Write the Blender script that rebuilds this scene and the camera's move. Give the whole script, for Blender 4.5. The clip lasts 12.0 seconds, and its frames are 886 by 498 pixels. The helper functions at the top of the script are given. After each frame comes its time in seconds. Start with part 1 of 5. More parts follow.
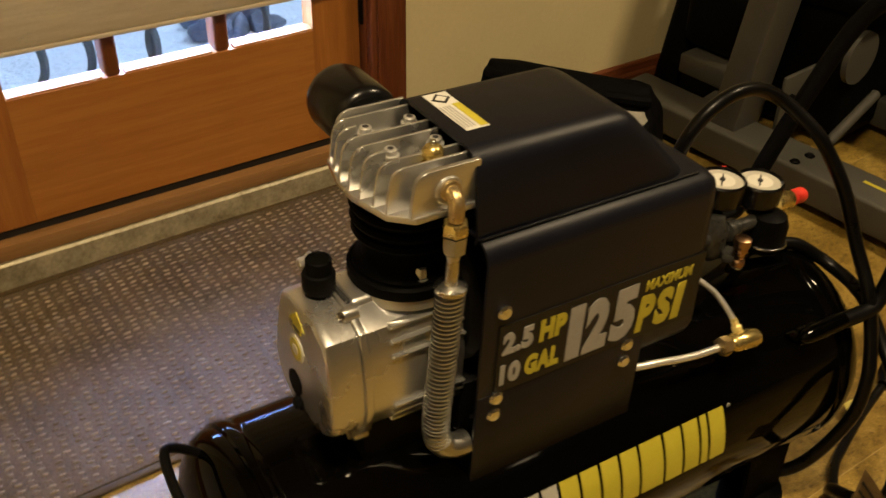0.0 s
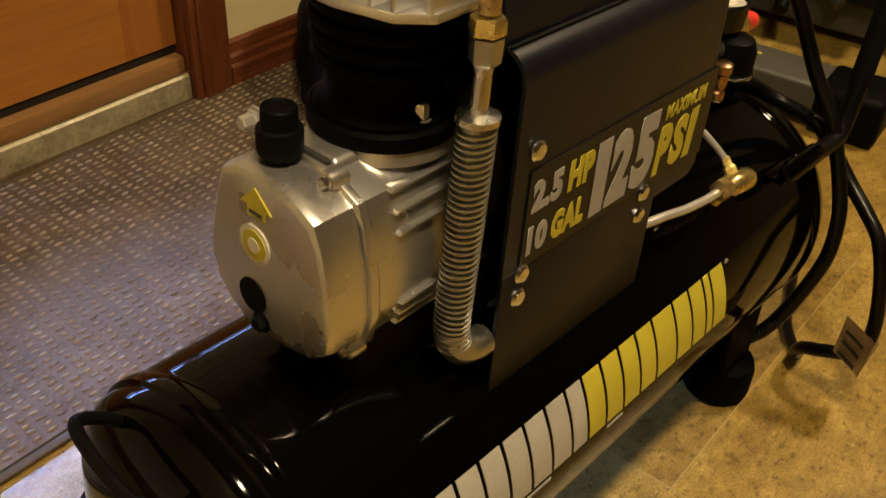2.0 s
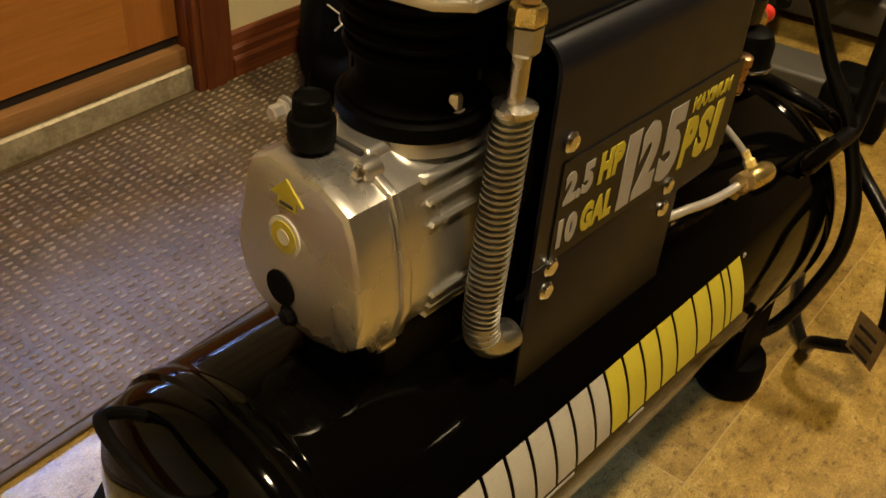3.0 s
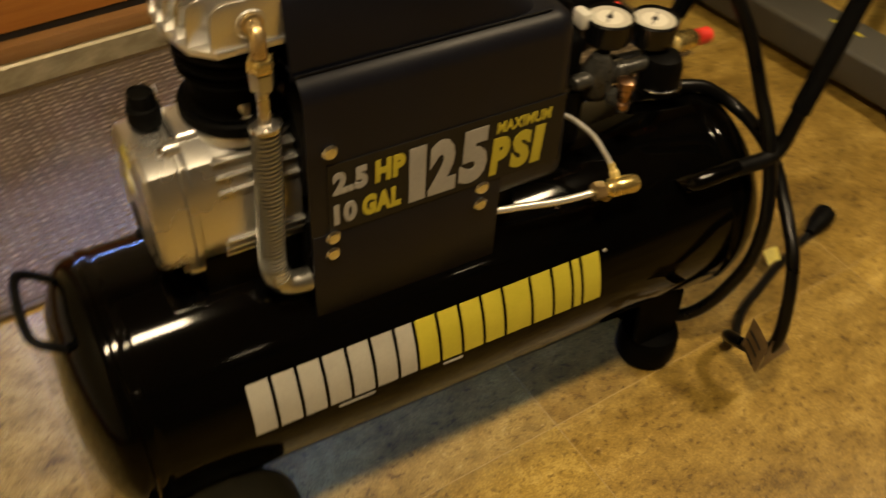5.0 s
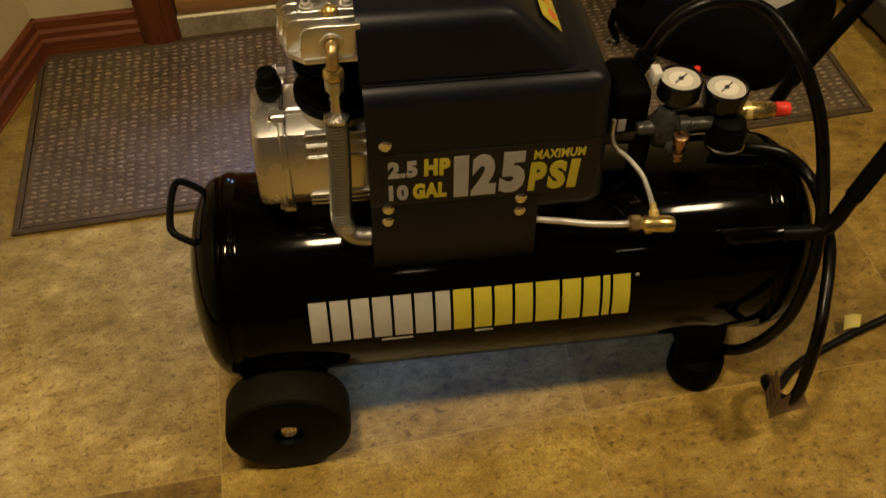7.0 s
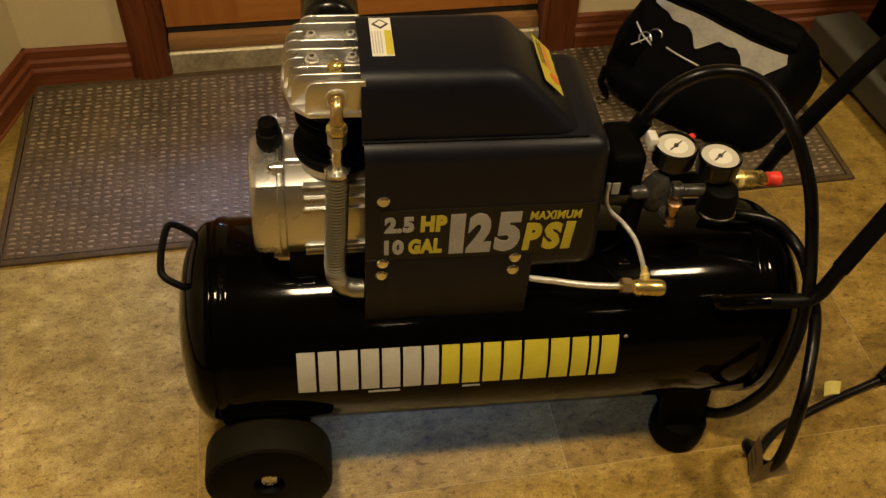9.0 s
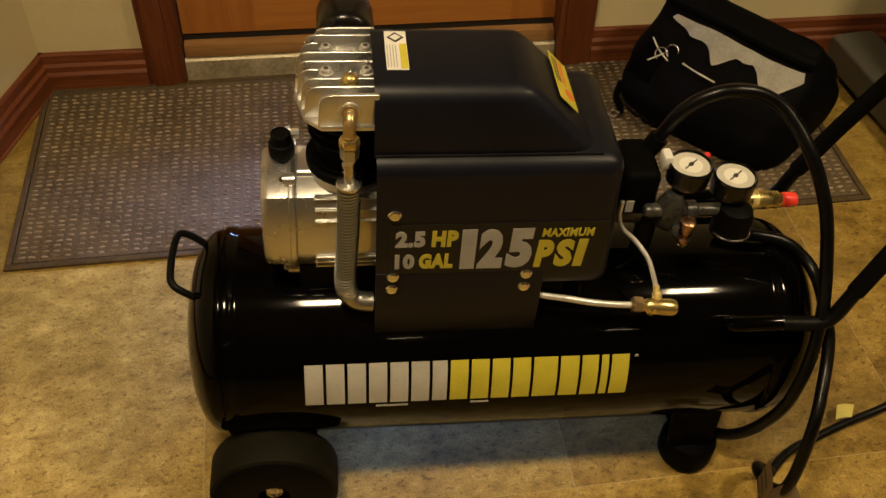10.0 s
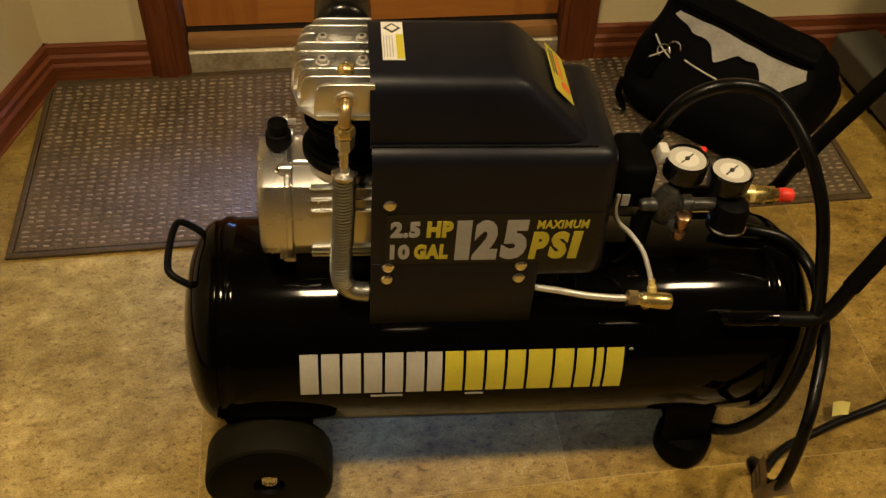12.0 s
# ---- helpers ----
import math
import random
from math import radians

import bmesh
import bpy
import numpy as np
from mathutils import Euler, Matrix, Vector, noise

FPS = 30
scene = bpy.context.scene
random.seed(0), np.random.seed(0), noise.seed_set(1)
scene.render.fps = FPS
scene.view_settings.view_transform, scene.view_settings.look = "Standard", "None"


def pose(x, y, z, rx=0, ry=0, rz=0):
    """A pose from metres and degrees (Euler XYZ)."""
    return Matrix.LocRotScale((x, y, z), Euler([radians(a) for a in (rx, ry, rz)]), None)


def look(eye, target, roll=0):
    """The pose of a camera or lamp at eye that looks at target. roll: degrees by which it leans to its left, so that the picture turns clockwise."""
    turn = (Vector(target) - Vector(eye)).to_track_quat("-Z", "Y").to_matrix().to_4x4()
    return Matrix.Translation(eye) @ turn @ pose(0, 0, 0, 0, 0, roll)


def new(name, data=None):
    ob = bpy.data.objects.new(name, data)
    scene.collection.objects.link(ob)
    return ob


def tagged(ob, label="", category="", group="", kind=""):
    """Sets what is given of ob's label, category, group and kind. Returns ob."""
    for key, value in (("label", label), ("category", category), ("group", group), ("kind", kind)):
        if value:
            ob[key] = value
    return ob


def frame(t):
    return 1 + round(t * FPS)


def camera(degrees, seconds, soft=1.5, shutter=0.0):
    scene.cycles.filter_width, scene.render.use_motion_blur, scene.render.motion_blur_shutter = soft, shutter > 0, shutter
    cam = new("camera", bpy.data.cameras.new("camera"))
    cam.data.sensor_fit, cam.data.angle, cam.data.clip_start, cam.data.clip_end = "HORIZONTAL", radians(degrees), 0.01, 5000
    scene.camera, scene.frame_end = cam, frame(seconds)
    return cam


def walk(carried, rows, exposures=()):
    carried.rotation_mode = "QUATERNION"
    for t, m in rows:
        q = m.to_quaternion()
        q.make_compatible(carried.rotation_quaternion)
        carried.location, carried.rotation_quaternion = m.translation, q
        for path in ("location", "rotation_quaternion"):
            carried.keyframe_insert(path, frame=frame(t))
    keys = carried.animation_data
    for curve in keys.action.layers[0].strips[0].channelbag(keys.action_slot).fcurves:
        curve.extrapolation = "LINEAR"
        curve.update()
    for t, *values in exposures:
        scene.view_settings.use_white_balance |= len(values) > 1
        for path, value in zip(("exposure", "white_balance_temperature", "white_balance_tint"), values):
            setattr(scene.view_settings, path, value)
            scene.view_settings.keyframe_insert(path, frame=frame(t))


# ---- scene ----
cam = camera(48.4, 12.0, soft=1.5, shutter=0.4)
PATH = [
    (0, (-0.527, -0.599, 1.038), (0.384, 0.748, -0.126), 1.2),
    (0.1, (-0.537, -0.576, 1.023), (0.398, 0.764, -0.13), 0.6),
    (0.2, (-0.552, -0.558, 1.008), (0.413, 0.777, -0.127), 0.8),
    (0.3, (-0.563, -0.536, 0.989), (0.427, 0.79, -0.135), 1.4),
    (0.5, (-0.563, -0.509, 0.972), (0.508, 0.764, -0.139), -0.2),
    (0.7, (-0.563, -0.482, 0.953), (0.576, 0.719, -0.17), 0.6),
    (1, (-0.558, -0.438, 0.919), (0.614, 0.698, -0.238), 2.2),
    (1.2, (-0.556, -0.42, 0.896), (0.633, 0.673, -0.284), 2.8),
    (1.5, (-0.557, -0.4, 0.863), (0.669, 0.642, -0.325), 3.5),
    (1.8, (-0.574, -0.395, 0.846), (0.658, 0.621, -0.359), 3.7),
    (2, (-0.572, -0.386, 0.834), (0.664, 0.619, -0.375), 2.9),
    (2.2, (-0.574, -0.376, 0.822), (0.684, 0.609, -0.381), 3.1),
    (2.5, (-0.578, -0.362, 0.811), (0.693, 0.601, -0.396), 3.5),
    (2.7, (-0.586, -0.355, 0.813), (0.678, 0.611, -0.399), 3.4),
    (4.3, (-0.546, -0.518, 0.971), (0.55, 0.539, -0.326), 6.3),
    (4.5, (-0.504, -0.558, 0.992), (0.526, 0.5, -0.357), 5.2),
    (4.8, (-0.429, -0.619, 1.007), (0.53, 0.463, -0.375), 2.9),
    (5, (-0.361, -0.681, 1.039), (0.359, 0.519, -0.39), 0.9),
    (5.2, (-0.319, -0.743, 1.052), (0.271, 0.517, -0.385), 2.5),
    (5.5, (-0.248, -0.813, 1.115), (0.133, 0.463, -0.378), 1.1),
    (5.7, (-0.222, -0.847, 1.147), (0.075, 0.429, -0.364), -4.9),
    (6, (-0.186, -0.882, 1.163), (0.015, 0.379, -0.376), -5.7),
    (6.3, (-0.17, -0.905, 1.186), (0.015, 0.361, -0.351), -3.0),
    (6.5, (-0.152, -0.899, 1.205), (0.0, 0.385, -0.321), -3.1),
    (6.7, (-0.161, -0.903, 1.219), (-0.007, 0.397, -0.294), -2.6),
    (7, (-0.151, -0.892, 1.228), (-0.002, 0.435, -0.261), -2.9),
    (7.3, (-0.162, -0.891, 1.234), (0.039, 0.463, -0.224), -1.5),
    (7.5, (-0.152, -0.878, 1.235), (0.046, 0.483, -0.217), -1.5),
    (7.7, (-0.157, -0.871, 1.241), (0.041, 0.498, -0.204), -0.8),
    (9.3, (-0.175, -0.873, 1.246), (0.037, 0.499, -0.193), 1.5),
    (9.5, (-0.17, -0.867, 1.246), (0.028, 0.508, -0.193), 1.3),
    (10, (-0.173, -0.862, 1.246), (0.021, 0.524, -0.183), 1.8),
    (10.5, (-0.174, -0.864, 1.244), (-0.001, 0.533, -0.177), 0.9),
    (11, (-0.166, -0.873, 1.241), (0.019, 0.518, -0.185), 1.0),
    (11.5, (-0.164, -0.876, 1.243), (0.028, 0.512, -0.185), 1.9),
    (12, (-0.16, -0.873, 1.243), (0.019, 0.513, -0.188), 2.0),
]
EXPOSURES = [(0, -0.15), (1, -0.12), (1.5, -0.06), (2, -0.02), (4.5, -0.05), (5, -0.15), (5.5, -0.35), (6, -0.53), (6.5, -0.57), (7, -0.49), (7.5, -0.36), (9.5, -0.25), (12, -0.25)]
walk(cam, [(t, look(eye, target, roll)) for t, eye, target, roll in PATH], EXPOSURES)

# ---- light ----
world = bpy.data.worlds.new("sky")
scene.world = world
world.use_nodes = True
wn, wl = world.node_tree.nodes, world.node_tree.links
sky = wn.new("ShaderNodeTexSky")
sky.sky_type, sky.sun_disc = "NISHITA", False
sky.sun_elevation, sky.sun_rotation = radians(52), radians(97)
wn["Background"].inputs[1].default_value = 0.12
wl.new(sky.outputs[0], wn["Background"].inputs[0])


def lamp(name, kind, m, power, colour, size=0.1, size_y=None, angle=None, spread=130):
    data = bpy.data.lights.new(name, kind)
    data.energy, data.color = power, colour
    if kind == "AREA":
        data.shape, data.size = ("RECTANGLE", size) if size_y else ("DISK", size)
        if size_y:
            data.size_y = size_y
        data.spread = radians(spread)
    if angle:
        data.angle = radians(angle)
    ob = new(name, data)
    ob.matrix_world = m
    return ob


WARM = (1.0, 0.765, 0.46)
for x, power in ((-0.42, 28), (1.46, 31)):
    lamp("ceiling_fixture", "AREA", pose(x, -0.57, 2.385), power, WARM, 0.27, 0.21)
for x in (-0.14, 1.56):
    lamp("ceiling_fixture", "AREA", pose(x, -3.10, 2.385), 1.3, WARM, 0.21, 0.042, spread=180)
lamp("overcast_sun", "SUN", look((5, 0.6, 6.5), (0, 0, 0)), 2.6, (0.48, 0.72, 1.0), angle=12)
lamp("door_daylight", "AREA", pose(0.12, 1.42, 0.64, 80, 0, 166), 155, (0.27, 0.43, 1.0), 1.1, 0.46)


# ---- materials ----
def nodes_of(name):
    m = bpy.data.materials.new(name)
    m.use_nodes = True
    nt = m.node_tree
    return m, nt.nodes, nt.links, nt.nodes["Principled BSDF"]


def ramp_node(n, stops):
    r = n.new("ShaderNodeValToRGB")
    els = r.color_ramp.elements
    while len(els) < len(stops):
        els.new(0.5)
    for e, (p, c) in zip(els, stops):
        e.position, e.color = p, (*c, 1)
    return r


def noise_node(n, l, vec, scale, detail=4, rough=0.6):
    t = n.new("ShaderNodeTexNoise")
    t.inputs["Scale"].default_value, t.inputs["Detail"].default_value, t.inputs["Roughness"].default_value = scale, detail, rough
    l.new(vec, t.inputs["Vector"])
    return t


def surface(name, dark, light, rough=(0.4, 0.5), metal=0.0, big=12, fine=180, bump=0.1, depth=0.0008, coat=0.0, spec=0.5, stretch=None):
    """A worn surface: two scales of noise for colour, roughness and relief."""
    m, n, l, p = nodes_of(name)
    tc = n.new("ShaderNodeTexCoord")
    vec = tc.outputs["Object"]
    if stretch:
        mp = n.new("ShaderNodeMapping")
        mp.inputs["Scale"].default_value = stretch
        l.new(vec, mp.inputs["Vector"])
        vec = mp.outputs["Vector"]
    a, b = noise_node(n, l, vec, big, 5), noise_node(n, l, vec, fine, 3)
    mix = n.new("ShaderNodeMix")
    mix.inputs["Factor"].default_value = 0.4
    l.new(a.outputs["Fac"], mix.inputs["A"])
    l.new(b.outputs["Fac"], mix.inputs["B"])
    r = ramp_node(n, [(0.32, dark), (0.68, light)])
    l.new(mix.outputs["Result"], r.inputs["Fac"])
    l.new(r.outputs["Color"], p.inputs["Base Color"])
    mr = n.new("ShaderNodeMapRange")
    mr.inputs["From Min"].default_value, mr.inputs["From Max"].default_value = 0.3, 0.7
    mr.inputs["To Min"].default_value, mr.inputs["To Max"].default_value = rough
    l.new(a.outputs["Fac"], mr.inputs["Value"])
    l.new(mr.outputs["Result"], p.inputs["Roughness"])
    p.inputs["Metallic"].default_value = metal
    p.inputs["Coat Weight"].default_value = coat
    p.inputs["Coat Roughness"].default_value = 0.06
    p.inputs["Specular IOR Level"].default_value = spec
    if bump:
        bp = n.new("ShaderNodeBump")
        bp.inputs["Strength"].default_value, bp.inputs["Distance"].default_value = bump, depth
        l.new(b.outputs["Fac"], bp.inputs["Height"])
        l.new(bp.outputs["Normal"], p.inputs["Normal"])
    return m


def wood(name, dark, mid, light, along="x", rough=(0.40, 0.56)):
    m, n, l, p = nodes_of(name)
    tc = n.new("ShaderNodeTexCoord")
    mp = n.new("ShaderNodeMapping")
    mp.inputs["Scale"].default_value = {"x": (1.2, 22, 22), "y": (22, 1.2, 22), "z": (22, 22, 1.2)}[along]
    l.new(tc.outputs["Object"], mp.inputs["Vector"])
    a = noise_node(n, l, mp.outputs["Vector"], 2.2, 6, 0.65)
    b = noise_node(n, l, mp.outputs["Vector"], 11, 3)
    mix = n.new("ShaderNodeMix")
    mix.inputs["Factor"].default_value = 0.35
    l.new(a.outputs["Fac"], mix.inputs["A"])
    l.new(b.outputs["Fac"], mix.inputs["B"])
    r = ramp_node(n, [(0.3, dark), (0.5, mid), (0.7, light)])
    l.new(mix.outputs["Result"], r.inputs["Fac"])
    l.new(r.outputs["Color"], p.inputs["Base Color"])
    mr = n.new("ShaderNodeMapRange")
    mr.inputs["To Min"].default_value, mr.inputs["To Max"].default_value = rough
    l.new(a.outputs["Fac"], mr.inputs["Value"])
    l.new(mr.outputs["Result"], p.inputs["Roughness"])
    p.inputs["Specular IOR Level"].default_value = 0.25
    bp = n.new("ShaderNodeBump")
    bp.inputs["Strength"].default_value, bp.inputs["Distance"].default_value = 0.25, 0.0006
    l.new(b.outputs["Fac"], bp.inputs["Height"])
    l.new(bp.outputs["Normal"], p.inputs["Normal"])
    return m


def floor_vinyl():
    """Stone-look vinyl: mottled tan, dark pits, pale chips and grain; each tile has its own tone, a few with daylight
    tinted in, and its own cut of the pattern.
    """
    m, n, l, p = nodes_of("stone_vinyl")
    tc, info = n.new("ShaderNodeTexCoord"), n.new("ShaderNodeObjectInfo")
    off = n.new("ShaderNodeVectorMath")
    off.operation = "MULTIPLY_ADD"
    comb = n.new("ShaderNodeCombineXYZ")
    l.new(info.outputs["Random"], comb.inputs[0])
    l.new(info.outputs["Random"], comb.inputs[2])
    l.new(comb.outputs[0], off.inputs[0])
    off.inputs[1].default_value = (9, 0, 17)
    l.new(tc.outputs["Object"], off.inputs[2])
    mp = n.new("ShaderNodeMapping")
    mp.inputs["Scale"].default_value = (0.80, 1.15, 1)
    l.new(off.outputs[0], mp.inputs["Vector"])
    vec = mp.outputs["Vector"]
    cloud, mid, fleck = noise_node(n, l, vec, 5, 6, 0.65), noise_node(n, l, vec, 30, 8, 0.78), noise_node(n, l, vec, 112, 2, 0.6)
    chip, grain = noise_node(n, l, vec, 105, 3, 0.6), noise_node(n, l, vec, 420, 2, 0.7)
    mix = n.new("ShaderNodeMix")
    mix.inputs["Factor"].default_value = 0.60
    l.new(cloud.outputs["Fac"], mix.inputs["A"])
    l.new(mid.outputs["Fac"], mix.inputs["B"])
    base = ramp_node(n, [(0.35, (0.115, 0.071, 0.014)), (0.45, (0.232, 0.154, 0.031)), (0.53, (0.322, 0.222, 0.049)), (0.65, (0.49, 0.36, 0.103))])
    l.new(mix.outputs["Result"], base.inputs["Fac"])
    col = base.outputs["Color"]
    for tex, stops, amount in ((fleck, [(0.335, (0.20, 0.12, 0.06)), (0.40, (0.93, 0.92, 0.89)), (0.56, (1.04, 1.04, 1.04))], 0.52), (grain, [(0.30, (0.60, 0.58, 0.54)), (0.62, (1.14, 1.14, 1.14))], 0.85)):
        r = ramp_node(n, stops)
        l.new(tex.outputs["Fac"], r.inputs["Fac"])
        mul = n.new("ShaderNodeMix")
        mul.data_type, mul.blend_type = "RGBA", "MULTIPLY"
        mul.inputs["Factor"].default_value = amount
        l.new(col, mul.inputs["A"])
        l.new(r.outputs["Color"], mul.inputs["B"])
        col = mul.outputs["Result"]
    pale = ramp_node(n, [(0.64, (0, 0, 0)), (0.72, (0.25, 0.25, 0.25))])
    l.new(chip.outputs["Fac"], pale.inputs["Fac"])
    lift = n.new("ShaderNodeMix")
    lift.data_type = "RGBA"
    l.new(pale.outputs["Color"], lift.inputs["Factor"])
    l.new(col, lift.inputs["A"])
    lift.inputs["B"].default_value = (0.60, 0.46, 0.20, 1)
    tone = n.new("ShaderNodeMix")
    tone.data_type, tone.blend_type = "RGBA", "MULTIPLY"
    tone.inputs["Factor"].default_value = 1.0
    l.new(lift.outputs["Result"], tone.inputs["A"])
    l.new(info.outputs["Color"], tone.inputs["B"])
    l.new(tone.outputs["Result"], p.inputs["Base Color"])
    rr = n.new("ShaderNodeMapRange")
    rr.inputs["To Min"].default_value, rr.inputs["To Max"].default_value = 0.26, 0.46
    l.new(mid.outputs["Fac"], rr.inputs["Value"])
    l.new(rr.outputs["Result"], p.inputs["Roughness"])
    bp = n.new("ShaderNodeBump")
    bp.inputs["Strength"].default_value, bp.inputs["Distance"].default_value = 0.4, 0.0012
    l.new(fleck.outputs["Fac"], bp.inputs["Height"])
    l.new(bp.outputs["Normal"], p.inputs["Normal"])
    return m


def rug_weave(name, dark, light, by_loop=False):
    """Coarse yarn: mottled at two scales; the loops differ one by one."""
    m, n, l, p = nodes_of(name)
    tc, geo = n.new("ShaderNodeTexCoord"), n.new("ShaderNodeNewGeometry")
    a, b = noise_node(n, l, tc.outputs["Object"], 9, 4), noise_node(n, l, tc.outputs["Object"], 230, 4, 0.75)
    mix = n.new("ShaderNodeMix")
    mix.inputs["Factor"].default_value = 0.65
    l.new(a.outputs["Fac"], mix.inputs["A"])
    l.new(b.outputs["Fac"], mix.inputs["B"])
    fac = mix.outputs["Result"]
    if by_loop:
        add = n.new("ShaderNodeMath")
        add.operation = "MULTIPLY_ADD"
        l.new(geo.outputs["Random Per Island"], add.inputs[0])
        add.inputs[1].default_value = 0.36
        l.new(fac, add.inputs[2])
        fac = add.outputs[0]
    r = ramp_node(n, [(0.36, dark), (0.92 if by_loop else 0.66, light)])
    l.new(fac, r.inputs["Fac"])
    l.new(r.outputs["Color"], p.inputs["Base Color"])
    p.inputs["Roughness"].default_value = 0.7
    p.inputs["Specular IOR Level"].default_value = 0.25
    bp = n.new("ShaderNodeBump")
    bp.inputs["Strength"].default_value, bp.inputs["Distance"].default_value = 0.7, 0.002
    l.new(b.outputs["Fac"], bp.inputs["Height"])
    l.new(bp.outputs["Normal"], p.inputs["Normal"])
    return m


def clear_glass():
    m, n, l, p = nodes_of("pane_glass")
    p.inputs["Transmission Weight"].default_value = 1.0
    p.inputs["Roughness"].default_value = 0.0
    p.inputs["IOR"].default_value = 1.45
    p.inputs["Base Color"].default_value = (0.95, 0.98, 1.0, 1)
    return m


TANK = surface("black_gloss_paint", (0.0006, 0.0006, 0.0006), (0.0012, 0.0011, 0.0010), (0.055, 0.078), big=6, fine=320, bump=0.0, depth=0.0002, spec=0.135)
SHROUD = surface("black_textured_plastic", (0.0028, 0.0033, 0.0066), (0.0048, 0.0057, 0.0105), (0.36, 0.44), big=20, fine=900, bump=0.25, depth=0.0003, spec=0.29)
FILTERBLACK = surface("black_filter_plastic", (0.002, 0.002, 0.0022), (0.004, 0.004, 0.0042), (0.20, 0.28), big=20, fine=600, bump=0.1, depth=0.0003, spec=0.4)
IRON = surface("black_painted_iron", (0.0018, 0.0018, 0.0018), (0.004, 0.004, 0.004), (0.40, 0.52), big=40, fine=400, bump=0.25, depth=0.0005, spec=0.10)
CAST = surface("cast_aluminium", (0.61, 0.605, 0.585), (0.76, 0.755, 0.735), (0.24, 0.33), 0.92, big=9, fine=620, bump=0.20, depth=0.0003)
ZINC = surface("zinc_steel", (0.50, 0.48, 0.44), (0.72, 0.70, 0.66), (0.20, 0.32), 1.0, big=60, fine=600)
DULL_FIN = surface("dull_finned_steel", (0.36, 0.36, 0.33), (0.50, 0.50, 0.46), (0.26, 0.38), 0.95, big=60, fine=600)
CHROME = surface("bright_steel", (0.74, 0.76, 0.80), (0.86, 0.88, 0.92), (0.10, 0.18), 1.0, big=60, fine=600, bump=0.03)
SATIN = surface("satin_aluminium_tube", (0.66, 0.65, 0.62), (0.80, 0.79, 0.76), (0.28, 0.36), 0.75, big=60, fine=600, bump=0.03)
BRASS = surface("brass", (0.66, 0.50, 0.15), (0.84, 0.68, 0.27), (0.22, 0.36), 0.32, big=70, fine=600)
NUTBRASS = surface("bright_brass_nut", (0.62, 0.47, 0.15), (0.80, 0.65, 0.28), (0.20, 0.30), 0.92, big=70, fine=600)
DULLBRASS = surface("dull_brass", (0.40, 0.29, 0.13), (0.62, 0.47, 0.24), (0.24, 0.40), 0.85, big=70, fine=600)
COPPER = surface("tarnished_copper", (0.28, 0.16, 0.09), (0.46, 0.29, 0.17), (0.22, 0.36), 1.0, big=90, fine=600)
RUBBER = surface("black_rubber", (0.0012, 0.0012, 0.0012), (0.0028, 0.0028, 0.0026), (0.45, 0.6), big=30, fine=300, bump=0.2, spec=0.06)
FLATBLACK = surface("flat_black_iron", (0.0010, 0.0010, 0.0010), (0.0022, 0.0022, 0.0021), (0.5, 0.65), big=30, fine=300, bump=0.3, spec=0.03)
CABLE = surface("black_cable_jacket", (0.0014, 0.0014, 0.0014), (0.003, 0.003, 0.003), (0.26, 0.36), big=30, fine=300, bump=0.05, spec=0.24)
FOAM = surface("black_foam_grip", (0.001, 0.001, 0.001), (0.0022, 0.0022, 0.0022), (0.7, 0.85), big=60, fine=700, bump=0.5, spec=0.08)
GREYMETAL = surface("grey_zinc_casting", (0.014, 0.014, 0.012), (0.085, 0.083, 0.074), (0.25, 0.4), 0.4, big=60, fine=300)
RED = surface("red_plastic", (0.62, 0.03, 0.02), (0.78, 0.05, 0.03), (0.35, 0.45), big=40, fine=300)
DIAL = surface("gauge_dial_white", (0.66, 0.64, 0.56), (0.74, 0.72, 0.64), (0.35, 0.45), big=40, fine=300, bump=0.02)
DIALGREY = surface("gauge_dial_grey", (0.46, 0.44, 0.38), (0.52, 0.50, 0.43), (0.35, 0.45), big=40, fine=300, bump=0.02)
MARKGREY = surface("pale_silver_print", (0.33, 0.32, 0.28), (0.42, 0.41, 0.36), (0.40, 0.5), big=30, fine=400, bump=0.02)
WHITE = surface("white_print", (0.58, 0.57, 0.52), (0.68, 0.67, 0.61), (0.40, 0.5), big=30, fine=400, bump=0.02)
SILVERPRINT = surface("silver_print", (0.28, 0.275, 0.26), (0.37, 0.365, 0.345), (0.40, 0.5), big=30, fine=400, bump=0.02)
YELLOW = surface("yellow_print", (0.42, 0.37, 0.03), (0.52, 0.455, 0.045), (0.40, 0.5), big=30, fine=400, bump=0.02)
PANEL = surface("dark_grey_decal", (0.005, 0.005, 0.005), (0.008, 0.008, 0.008), (0.36, 0.44), big=30, fine=500, bump=0.05, spec=0.3)
INK = surface("dark_print", (0.02, 0.02, 0.02), (0.035, 0.035, 0.035), (0.4, 0.5), bump=0.02)
REDPRINT = surface("orange_red_print", (0.60, 0.10, 0.02), (0.70, 0.16, 0.03), (0.4, 0.5), bump=0.02)
FLOOR = floor_vinyl()
JOINT = surface("floor_joint", (0.26, 0.18, 0.06), (0.40, 0.29, 0.11), (0.45, 0.6))
RUG = rug_weave("rug_ground_yarn", (0.048, 0.034, 0.017), (0.165, 0.122, 0.070))
RUGLOOP = rug_weave("rug_pale_loop", (0.100, 0.073, 0.041), (0.37, 0.292, 0.192), True)
RUGEDGE = surface("rug_binding", (0.052, 0.036, 0.017), (0.105, 0.073, 0.036), (0.75, 0.9), big=60, fine=500, bump=0.6, spec=0.15)
